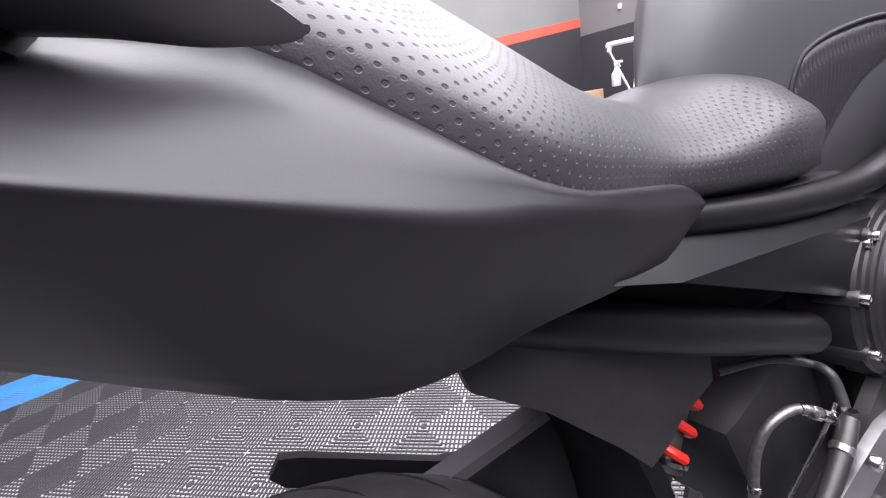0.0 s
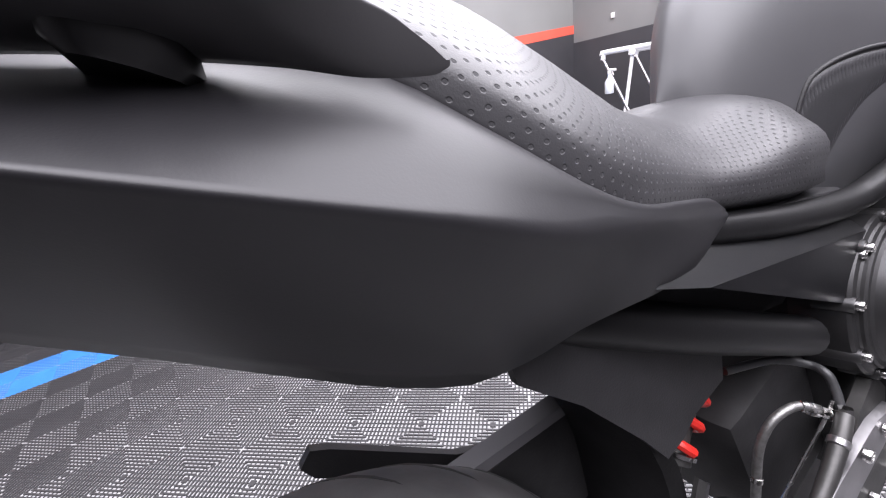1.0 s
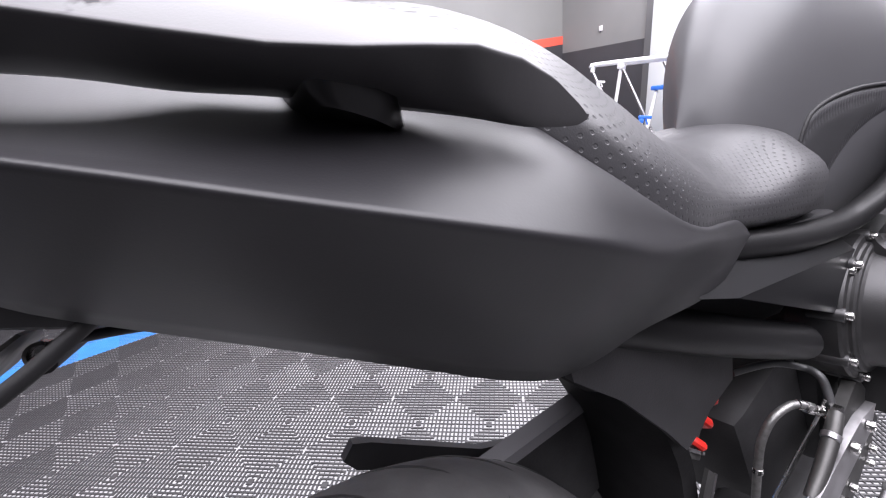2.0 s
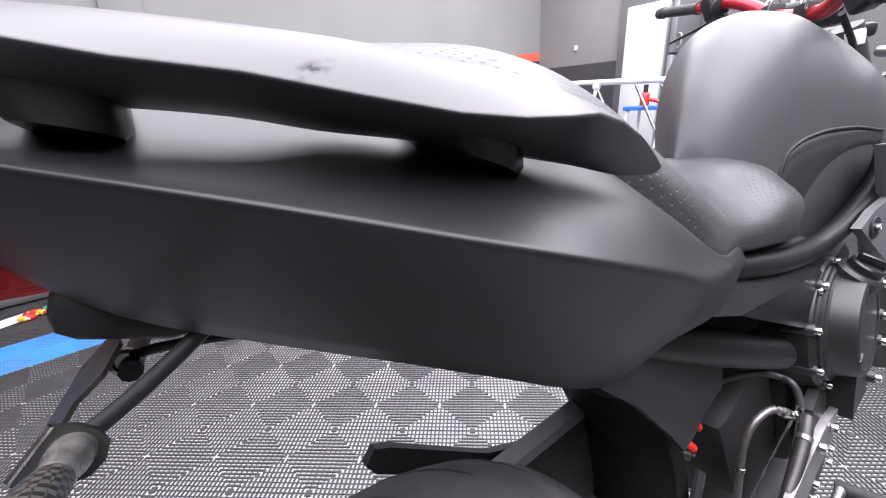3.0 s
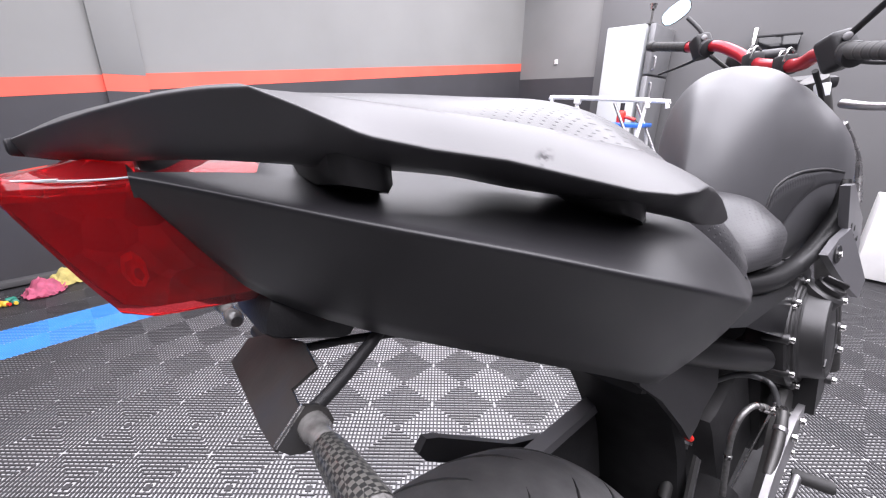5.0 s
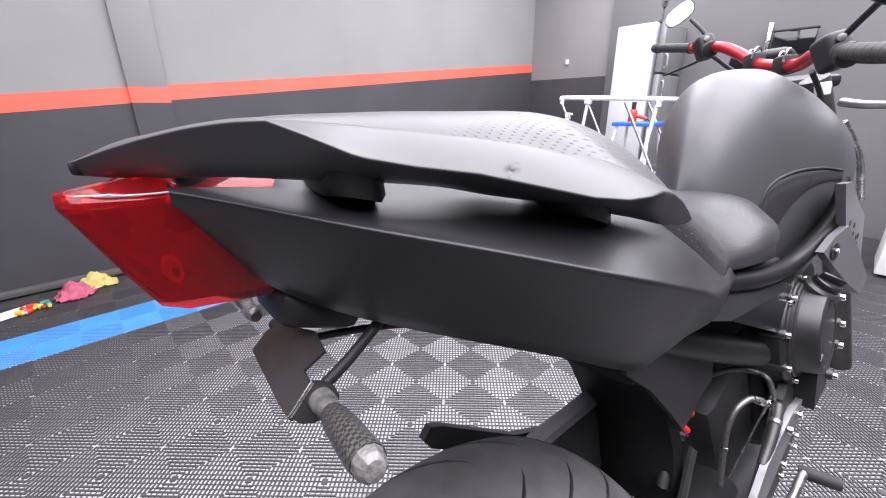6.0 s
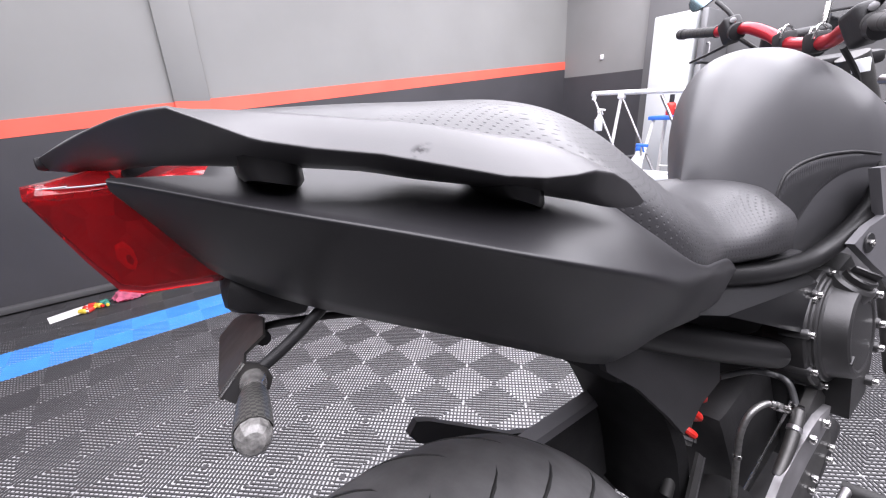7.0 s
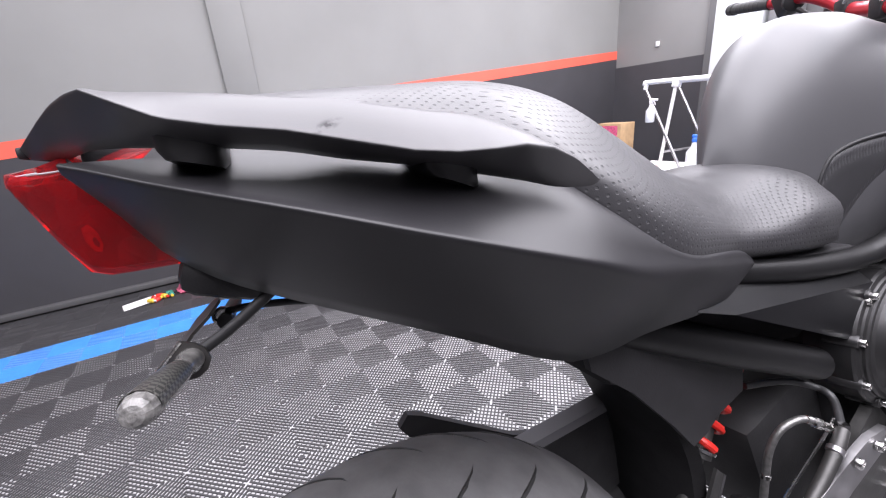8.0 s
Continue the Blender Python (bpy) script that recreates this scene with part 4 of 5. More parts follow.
# knee pad with upright ribs
def knee_pad():
    """The pad follows the tank's flank and stands 3 mm proud of it."""
    def flank(s, w):
        t, h, b = spl(TANK_S, TANK_TOP, s), spl(TANK_S, TANK_R, s), TANK_LOW
        mid = b + (t - b) * 0.5
        q = (w - mid) / ((t - mid) if w > mid else (mid - b))
        q = max(min(q, 0.999), -0.999)
        e = 2.35 if q > 0 else 4.5
        r = h * (1 - abs(q) ** e) ** (1 / e)
        if q < 0:
            r *= 1 - tank_draw(s) * abs(q) ** (e / 2)
        return UT + r

    rows = []
    n = 290
    for i in range(n + 1):
        f = i / n
        s = 0.084 + 0.224 * f
        low = float(np.interp(f, [0, 0.28, 0.5, 0.75, 0.9, 1], [0.727, 0.728, 0.743, 0.767, 0.79, 0.81]))
        high = spl([0, 0.02, 0.06, 0.14, 0.28, 0.45, 0.7, 1], [0.818, 0.832, 0.843, 0.853, 0.860, 0.863, 0.861, 0.850], f)
        row = []
        for j in range(25):
            g = j / 24
            w = low + (high - low) * g
            ss = s - 0.016 * (1 - g) * (1 - f)
            arc = math.hypot((f - 0.75) / 0.58, g / 0.78)
            mask = max(0.0, min(1.0, (arc - 1.0) / 0.10)) * max(0.0, min(1.0, (0.62 - f) / 0.10)) * max(0.0, min(1.0, (0.90 - g) / 0.05))
            rib = 0.0026 * math.cos(2 * math.pi * i / 6.0) * mask
            # a smooth hollow below the ribs
            rib -= 0.0030 * max(0.0, min(1.0, (1.0 - arc) / 0.12)) * min(1.0, (1 - f) / 0.1)
            out = min(i / 3, j / 1.5 + 1, (24 - j) / 1.0, 1.0)
            edge = -0.004 + 0.0055 * min(out, 1.0)
            row.append((ss, flank(ss, w) + edge + rib, w))
        rows.append(row)
    left, upper = [r for r in rows[0][::6]], [r[-1] for r in rows[::16]]
    return loft(rows), [(s, u + 0.0042, w) for s, u, w in left[:-1] + upper]


pad_mesh, rim_line = knee_pad()
pad = part("knee_pad", pad_mesh, PADM, tank_ob, "ribbed black rubber knee pad", angle=60)
part("pad_rim", tube(rim_line, 0.0026, 10, None, 3), BLACKP, pad, "thin black rubber rim")


# handlebar, turned towards the right
bar = P("handlebar", tube([(0.602, -0.253, 1.163), (0.585, -0.225, 1.153), (0.55, -0.163, 1.137), (0.52, -0.113, 1.106), (0.49, -0.071, 1.073), (0.43, -0.007, 1.050), (0.39, 0.028, 1.044), (0.355, 0.054, 1.050), (0.31, 0.084, 1.043), (0.288, 0.098, 1.0395)], 0.0125, 16, None, 6), REDM, label="red anodised handlebar turned to one side")
for p, q in (((0.600, -0.249, 1.162), (0.69, -0.395, 1.208)), ((0.285, 0.100, 1.039), (0.13, 0.205, 1.0))):
    p, q = Vector(p), Vector(q)
    n = (q - p).length
    g = P("grip", lathe([(0, 0), (0.0145, 0), (0.0145, 0.006), (0.0120, 0.008), (0.0120, n - 0.03), (0.0145, n - 0.028), (0.0135, n - 0.006), (0.0, n)], along(p, q), 24), GRIPR, label="black rubber grip")
    for k in range(6):
        c = p + (q - p) * (0.2 + 0.1 * k)
        part("grip_ring", lathe([(0.0120, 0), (0.0126, 0.002), (0.0126, 0.004), (0.0120, 0.006)], along(c, q), 20), GRIPR, g)
for c, r in (((0.578, -0.210, 1.150), 0.026), ((0.302, 0.088, 1.042), 0.028)):
    c = Vector(c)
    hs = P("switch_block", box((0.042, 0.040, 0.056), Matrix.Translation(c) @ pose(0, 0, 0, 10, 15, -50), 0.009, None, 3), BLACKP, label="black handlebar switch block")
    for dz, rr in ((0.028, 0.006), (0.0, 0.007), (-0.018, 0.005)):
        part("switch_button", lathe([(0, 0), (rr, 0), (rr, 0.006), (0, 0.007)], along(c + Vector((-0.018, 0.012, dz * 0.6)), c + Vector((-0.2, 0.05, dz))), 12), ALLOY, hs)
    part("clamp", lathe([(0.016, 0), (0.019, 0.002), (0.019, 0.014), (0.016, 0.016)], along(c + Vector((-0.03, 0.03, -0.015)) * 0.5, c + Vector((-0.2, 0.2, -0.1))), 18), BLACKP, hs)
    P("bar_lever", tube([tuple(c + Vector((0.03, 0.01, -0.012))), tuple(c + Vector((0.075, -0.06 if c.x > 0.4 else 0.04, -0.02))), tuple(c + Vector((0.10, -0.15 if c.x > 0.4 else 0.10, -0.03)))], [0.0045, 0.0038, 0.003], 10), BLACKP)
for a, b in (((0.505, -0.092, 1.088), (0.485, -0.062, 1.069)), ((0.440, -0.018, 1.054), (0.415, 0.008, 1.048))):
    a, b = Vector(a), Vector(b)
    cl = P("bar_clamp", box((0.030, 0.034, 0.036), Matrix.Translation((a + b) / 2) @ pose(0, 0, 0, 0, 0, -48), 0.006), BLACKP)
    for k in (-1, 1):
        c = (a + b) / 2 + Vector((0.010 * k, -0.008 * k, 0.014))
        part("cable_tie_wire", tube([tuple(c + Vector((-0.014, -0.006, -0.01))), tuple(c + Vector((-0.008, 0, 0.012))), tuple(c + Vector((0.012, 0.004, 0.008))), tuple(c + Vector((0.016, 0.006, -0.012)))], 0.0022, 8), CHROME, cl)


def mirror(stem, head):
    st = P("mirror_stem", tube(stem, 0.005, 10), BLACKP)
    bm = bmesh.new()
    n = 14
    out = [bm.verts.new((0.036 * math.copysign(abs(math.cos(a)) ** 0.75, math.cos(a)) * (1.15 if math.cos(a) > 0 else 1), 0, 0.026 * math.copysign(abs(math.sin(a)) ** 0.75, math.sin(a)))) for a in np.linspace(0, 2 * math.pi, n, endpoint=False)]
    f = bm.faces.new(out)
    r = bmesh.ops.extrude_face_region(bm, geom=[f])
    vs = [v for v in r["geom"] if isinstance(v, bmesh.types.BMVert)]
    bmesh.ops.translate(bm, verts=vs, vec=(0, 0.014, 0))
    bmesh.ops.scale(bm, vec=(0.7, 1, 0.7), verts=vs)
    bm.transform(head)
    h = P("mirror", bm, BLACKP, label="black rear-view mirror")
    g = bmesh.new()
    g.faces.new([g.verts.new((0.034 * math.copysign(abs(math.cos(a)) ** 0.75, math.cos(a)) * (1.15 if math.cos(a) > 0 else 1), -0.0012, 0.024 * math.copysign(abs(math.sin(a)) ** 0.75, math.sin(a)))) for a in np.linspace(0, 2 * math.pi, n, endpoint=False)])
    g.transform(head)
    # the glass colour carries a dimmed bluish reflection
    part("mirror_glass", g, mat("mirror_bluish_reflection", (0.34, 0.47, 0.52), 0.05, metal=1.0), h)


mirror([(0.585, -0.205, 1.165), (0.592, -0.222, 1.195), (0.61, -0.258, 1.235)], pose(0.62, -0.290, 1.262, -12, 25, -96))
mirror([(0.305, 0.09, 1.055), (0.27, 0.12, 1.075), (0.235, 0.15, 1.095)], pose(0.23, 0.17, 1.10, -8, -25, -80))

# front end beyond the tank
P("fork_leg", tube([(0.60, -0.12, 1.02), (0.68, -0.12, 0.72), (0.79, -0.12, 0.30)], 0.024, 16, None, 2), DULLM)
P("fork_leg", tube([(0.48, 0.03, 1.02), (0.60, 0.06, 0.72), (0.74, 0.08, 0.30)], 0.024, 16, None, 2), DULLM)
P("top_yoke", box((0.07, 0.24, 0.025), pose(0.48, -0.045, 1.02, 0, -12, -48), 0.008), BLACKP)
P("instrument", box((0.03, 0.13, 0.07), pose(0.66, -0.12, 1.09, 0, -30, -40), 0.012, None, 3), BLACKP)
P("headlight", lathe([(0, -0.08), (0.05, -0.07), (0.085, -0.02), (0.09, 0.02), (0.0, 0.05)], along((0.72, -0.11, 0.93), (0.9, -0.25, 0.90)), 32), BLACKP)
P("front_hose", tube([(0.42, 0.09, 0.93), (0.46, 0.11, 0.86), (0.45, 0.12, 0.78)], 0.006, 10), CHROME)
P("reservoir", lathe([(0, 0), (0.012, 0), (0.013, 0.02), (0.011, 0.023), (0, 0.023)], along((0.45, 0.05, 0.985), (0.44, 0.05, 1.1)), 20), PALEPLASTIC, label="pale front brake reservoir")
P("front_lever", tube([(0.42, 0.085, 0.965), (0.38, 0.12, 0.955), (0.34, 0.16, 0.948)], [0.008, 0.007, 0.006], 10), ALLOY)
for p in (((0.55, -0.18, 1.12), (0.56, -0.13, 1.07), (0.55, -0.08, 1.04), (0.52, -0.05, 1.00)), ((0.32, 0.06, 1.02), (0.40, 0.06, 0.97), (0.46, 0.03, 0.95))):
    P("cable", tube(p, 0.0045, 8), BLACKL)
front = new("front_wheel")
front.parent = bike
front.location = (0.92, -0.13, 0.30)
fr = []
for a in np.linspace(-1.5, 1.5, 17):
    fr.append((0.255 + 0.045 * max(math.cos(a), 0) ** 0.8, 0.060 * math.sin(a)))
part("tyre", lathe([(0.22, -0.05)] + fr + [(0.22, 0.05)], Matrix.Rotation(radians(-90), 4, "X"), 64), RUBBER, front)
part("rim", lathe([(0.03, -0.03), (0.215, -0.05), (0.22, 0.05), (0.03, 0.03)], Matrix.Rotation(radians(-90), 4, "X"), 48), DULLM, front)
P("exhaust", tube([(0.45, 0.03, 0.28), (0.28, 0.02, 0.20), (0.12, 0.0, 0.18)], [0.03, 0.045, 0.045], 20), DARKP)
P("side_stand", tube([(0.05, -0.15, 0.30), (0.02, -0.22, 0.12), (0.0, -0.27, 0.047)], 0.011, 12), BLACKP)


# tail lamp
LAMP_U = -0.058


def lamp():
    """The red moulding: a flat lid, flanks that lean in below and a raked rear edge."""
    st = [-0.684, -0.680, -0.672, -0.660, -0.646, -0.632, -0.615, -0.60, -0.585, -0.572]
    rows = []
    for s in st:
        h = spl([-0.684, -0.680, -0.660, -0.646, -0.60, -0.572], [0.003, 0.009, 0.026, 0.037, 0.070, 0.088], s)
        t = spl([-0.684, -0.66, -0.63, -0.60, -0.572], [0.935, 0.936, 0.938, 0.939, 0.939], s)
        crown = spl([-0.684, -0.66, -0.63, -0.60, -0.572], [0.0, 0.003, 0.009, 0.013, 0.014], s)
        b = spl([-0.684, -0.680, -0.660, -0.648, -0.635, -0.572], [0.929, 0.922, 0.884, 0.862, 0.856, 0.857], s)
        lid = spl([-0.684, -0.64, -0.572], [0.931, 0.929, 0.929], s)
        ring = [(s, LAMP_U, t + 0.003 + crown), (s, LAMP_U + 0.55 * h, t + 0.001 + 0.7 * crown), (s, LAMP_U + h, lid), (s, LAMP_U + h * 0.985, lid - 0.003)]
        for q in np.linspace(0.1, 1, 6):
            ring.append((s, LAMP_U + h * (0.985 - 0.43 * q ** 1.1), lid + (b - lid) * q))
        ring.append((s, LAMP_U, b - 0.002))
        rows.append(ring + [(s, 2 * LAMP_U - u, w) for s, u, w in ring[-2:0:-1]])
    return loft(rows, closed=True, caps=True)


lamp_ob = P("tail_lamp", lamp(), LENS, label="glossy red tail lamp with faceted lens", angle=28)
inner = lamp()
inner.transform(Matrix.Translation((-0.61, LAMP_U, 0.900)) @ Matrix.Diagonal((0.93, 0.88, 0.88, 1)) @ Matrix.Translation((0.61, -LAMP_U, -0.900)))
part("lamp_reflector", inner, LENSB, lamp_ob, "faceted red reflector", angle=28)
# bright bowls and a moulded ridge on the inner moulding
for s, w, r in ((-0.634, 0.884, 0.010),):
    h = spl([-0.684, -0.680, -0.660, -0.646, -0.60, -0.572], [0.003, 0.009, 0.026, 0.037, 0.070, 0.088], s)
    u = LAMP_U + 0.88 * h * (0.985 - 0.43 * (0.929 - w) / 0.07) - 0.002
    d = Vector((-0.35, 0.9, -0.35)).normalized()
    q = Vector((s, u, w))
    part("reflector_bowl", lathe([(r, -0.002), (r, 0.001), (0.7 * r, 0.0026), (0.35 * r, 0.0012), (0, 0.0008)], along(q, q + d) @ Matrix.Diagonal((0.7, 1.25, 1, 1)), 7), REDBOWL, lamp_ob, "bright red reflector bowl", smooth=False)
P("tail_cowl", box((0.080, 0.105, 0.034), pose(-0.582, -0.056, 0.936, 0, 4, 3), 0.012, None, 3), BLACKP, label="black cowl between the seat and the tail lamp")
P("lamp_housing", box((0.062, 0.085, 0.034), pose(-0.556, -0.035, 0.842, 0, 20, 0), 0.012), BLACKP)
part("lid_trim", tube([(-0.655, -0.030, 0.9335), (-0.672, -0.046, 0.9345), (-0.678, -0.058, 0.9362), (-0.668, -0.070, 0.9366)], 0.0006, 6, None, 3), PALEPLASTIC, lamp_ob)
part("lid_trim", tube([(-0.664, -0.038, 0.9335), (-0.640, -0.018, 0.9318), (-0.622, -0.005, 0.9318)], 0.0006, 6, None, 3), PALEPLASTIC, lamp_ob)

# plate bracket and turn signals
bm = bmesh.new()
rot = Matrix(((0, 0.77, 0.64, -0.591), (1, 0, 0, -0.019), (0, 0.64, -0.77, 0.803), (0, 0, 0, 1)))
outline = ((-0.056, 0.011), (-0.03, 0.024), (0.018, 0.035), (0.049, 0.030), (0.042, 0.013), (0.066, 0.010), (0.066, -0.010), (0.043, -0.011), (-0.053, -0.008))
low, high = [bm.verts.new((a, b, -0.001)) for a, b in outline], [bm.verts.new((a, b, 0.001)) for a, b in outline]
bm.faces.new(low)
bm.faces.new(high[::-1])
for k in range(len(outline)):
    bm.faces.new((low[k], low[(k + 1) % len(outline)], high[(k + 1) % len(outline)], high[k]))
bm.transform(rot)
br = P("plate_bracket", bm, BRACKET, label="heat-tinted metal bracket with a folded tab", angle=20)
part("bracket_tab", plate([(-0.583, 0.815), (-0.599, 0.799), (-0.593, 0.792), (-0.586, 0.7895), (-0.578, 0.7895), (-0.572, 0.7935), (-0.569, 0.800), (-0.571, 0.807), (-0.576, 0.812)], 0.0455, 0.0025, 0.0008), BRACKET, br)
part("bracket_edge", tube([(-0.599, 0.0475, 0.7995), (-0.583, 0.0475, 0.815)], 0.0013, 8), CHROME, br)
part("bracket_hole", lathe([(0.0046, 0), (0.0046, 0.0006), (0.0030, 0.0007), (0, 0.0007)], rot @ pose(0.047, 0.000, 0.0011), 14), ALLOY, br)
part("bracket_hole", lathe([(0.0030, 0), (0.0030, 0.0006), (0, 0.0006)], rot @ pose(-0.040, 0.006, 0.0011), 12), BLACKL, br)
P("stay_bar", tube([(-0.577, 0.036, 0.802), (-0.553, 0.033, 0.814), (-0.517, 0.027, 0.836)], 0.0040, 10), BLACKP)
P("stay_bar", tube([(-0.565, -0.029, 0.810), (-0.549, -0.019, 0.812), (-0.517, -0.009, 0.810), (-0.477, 0.001, 0.803), (-0.44, 0.01, 0.792)], 0.0030, 10), BLACKP)


def signal(p0, p1, name="turn_signal"):
    """A slim lamp: round collar, smoky body, a woven-look sleeve over its upper half and a bright tip."""
    p0, p1 = Vector(p0), Vector(p1)
    n = (p1 - p0).length
    m = along(p0, p1)
    ob = P(name, lathe([(0, -0.010), (0.005, -0.010), (0.0072, -0.006), (0.0080, 0.000), (0.0074, 0.008), (0.0060, 0.013), (0.0064, 0.018), (0.0072, n * 0.35), (0.0080, n * 0.6), (0.0082, n * 0.83), (0.0, n * 0.84)], m, 28), SMOKE, label="small smoky turn signal with a woven-look sleeve and bright tip")
    sleeve = []
    for f, r in ((0.26, 0.0068), (0.36, 0.0078), (0.6, 0.0086), (0.80, 0.0088), (0.90, 0.0086)):
        sleeve.append([m @ Vector((r * math.cos(a), r * math.sin(a), n * f)) for a in np.linspace(radians(-35), radians(190), 18)])
    bm = loft(sleeve)
    bmesh.ops.solidify(bm, geom=bm.faces, thickness=0.0006)
    part("sleeve", bm, CARBON, ob, "woven carbon-look sleeve")
    part("signal_lens", lathe([(0.0083, n * 0.84), (0.0081, n * 0.90), (0.0070, n * 0.955), (0.0048, n * 0.99), (0.0022, n), (0.0, n)], m, 12), TIPM, ob, "bright frosted tip", smooth=False)
    return ob


signal((-0.580, 0.049, 0.802), (-0.585, 0.134, 0.812))
signal((-0.580, 2 * CL(-0.58) - 0.049, 0.802), (-0.585, 2 * CL(-0.58) - 0.134, 0.812))
P("signal_stalk", tube([(-0.569, -0.119, 0.798), (-0.569, -0.059, 0.801), (-0.567, -0.019, 0.804)], 0.006, 10), BLACKP)
P("tail_bolt", lathe([(0.0075, 0), (0.0075, 0.008), (0.0055, 0.009), (0.0048, 0.004), (0, 0.004)], along((-0.570, -0.035, 0.806), (-0.557, 0.2, 0.838)), 20), CHROME)
# ---- things round the bike ----


def at(x, y, z=0.0, turn=0.0):
    """A pose in the room's own directions."""
    return ROOM @ pose(x, y, z, 0, 0, turn)


def fridge():
    t = thing("fridge", at(3.30, 0.64), "tall white fridge with silver doors against the wall", "fridge")
    part("body", box((0.50, 0.33, 1.58), pose(0, 0.012, 0.83), 0.012), FRIDGEW, t)
    lower = part("door", box((0.49, 0.05, 1.17), pose(0, -0.207, 0.635), 0.012), FRIDGEG, t)
    upper = part("door", box((0.49, 0.05, 0.385), pose(0, -0.207, 1.425), 0.012), FRIDGEG, t)
    part("handle", tube([(-0.20, -0.235, 1.27), (-0.20, -0.255, 1.28), (-0.20, -0.255, 1.36), (-0.20, -0.235, 1.37)], 0.008, 8), ALLOY, upper)
    part("handle", tube([(-0.20, -0.235, 0.95), (-0.20, -0.255, 0.96), (-0.20, -0.255, 1.15), (-0.20, -0.235, 1.16)], 0.008, 8), ALLOY, lower)
    for x in (-0.2, 0.2):
        for y in (-0.14, 0.14):
            part("foot", lathe([(0.02, 0), (0.02, 0.045), (0, 0.045)], pose(x, y, 0), 12), BLACKP, t)


fridge()


def trophy():
    t = thing("trophy_cup", at(3.12, 0.48, 1.62), "small metal cup standing on the fridge", "trophy")
    part("stem", lathe([(0.03, 0), (0.03, 0.01), (0.008, 0.02), (0.007, 0.10), (0.015, 0.105), (0, 0.105)], None, 16), DULLM, t)
    part("bowl", lathe([(0.0, 0.104), (0.020, 0.11), (0.030, 0.15), (0.027, 0.15), (0.0, 0.118)], None, 16), CHROME, t)


trophy()


def rack():
    t = thing("folding_rack", at(2.2, 0.0), "white tubular folding drying rack with crossed legs", "rack")
    part("top_rail", tube([(0, 0.800, 0.985), (0, 0.792, 1.018), (0, 0.76, 1.030), (0, 0.12, 1.010), (0, 0.085, 1.0), (0, 0.075, 0.96)], 0.016, 12, None, 4), WHITEP, t)
    part("top_rail", tube([(0.42, 0.800, 0.985), (0.42, 0.792, 1.018), (0.42, 0.76, 1.030), (0.42, 0.12, 1.010), (0.42, 0.085, 1.0), (0.42, 0.075, 0.96)], 0.016, 12, None, 4), WHITEP, t)
    for y in (0.0, -0.5):
        part("leg", tube([(0, 0.80 + y, 0.99), (0.01, 0.265 + y, 0.012)], 0.010, 10), ALLOY, t)
        part("leg", tube([(0, 0.58 + y, 1.02), (0.02, 0.71 + y, 0.012)], 0.012, 10), WHITEP, t)
        part("leg", tube([(0.42, 0.80 + y, 0.99), (0.43, 0.265 + y, 0.012)], 0.010, 10), ALLOY, t)
        part("brace", tube([(0.012, 0.64 + y, 0.55), (0.42, 0.55 + y, 0.55)], 0.008, 8), ALLOY, t)
    part("leg_joint", box((0.04, 0.05, 0.04), pose(0, 0.58, 1.0, 8, 0, 0), 0.01), WHITEP, t)


rack()


def spray_bottle(m, head, label):
    t = thing("spray_bottle", m, label, "bottle")
    part("bottle", lathe([(0, 0), (0.038, 0.0), (0.042, 0.01), (0.042, 0.11), (0.016, 0.15), (0.014, 0.175), (0, 0.175)], None, 20), PALEPLASTIC, t)
    bm = box((0.03, 0.03, 0.03), pose(0, 0, 0.19), 0.005)
    box((0.02, 0.085, 0.022), pose(0, -0.025, 0.212, 6, 0, 0), 0.006, bm)
    box((0.010, 0.012, 0.05), pose(0, -0.035, 0.185, -20, 0, 0), 0.003, bm)
    part("trigger_head", bm, head, t)


spray_bottle(at(2.17, 0.73, 0.76) @ Matrix.Scale(0.72, 4), WHITEP, "clear spray bottle with white trigger hung on the rack")
spray_bottle(at(2.20, 0.42, 0.446, 40), BLUEP, "clear spray bottle with blue trigger on a carton")


def stool():
    t = thing("step_stool", at(2.55, 0.33), "white step stool with a blue top", "stool")
    top = part("top", box((0.26, 0.30, 0.03), pose(0, 0, 0.835), 0.008), BLUEP, t)
    for sx in (-1, 1):
        for sy in (-1, 1):
            part("leg", tube([(0.10 * sx, 0.12 * sy, 0.82), (0.24 * sx, 0.20 * sy, 0.010)], 0.012, 10), WHITEP, t)
        part("rung", tube([(0.165 * sx, -0.155, 0.45), (0.165 * sx, 0.155, 0.45)], 0.009, 8), WHITEP, t)
    part("step", box((0.20, 0.28, 0.025), pose(-0.20, 0, 0.42), 0.006), PALEPLASTIC, t)


stool()


def heat_gun():
    t = thing("heat_gun", at(2.53, 0.37, 0.85), "red hot air gun standing on the stool", "tool")
    part("barrel", lathe([(0, 0), (0.030, 0), (0.032, 0.01), (0.032, 0.07), (0.026, 0.085), (0.018, 0.09), (0, 0.09)], None, 18), REDP, t)
    part("nozzle", lathe([(0.016, 0.088), (0.016, 0.145), (0.013, 0.145), (0.0, 0.10)], None, 16), BLACKP, t)
    part("handle", tube([(0, -0.02, 0.045), (0, -0.07, 0.035), (0, -0.11, 0.022)], 0.014, 10), REDP, t)
    part("cord", tube([(0, -0.11, 0.022), (0, -0.13, 0.004), (0.0, -0.155, -0.05), (0, -0.15, -0.12)], 0.004, 8), BLACKL, t)


heat_gun()


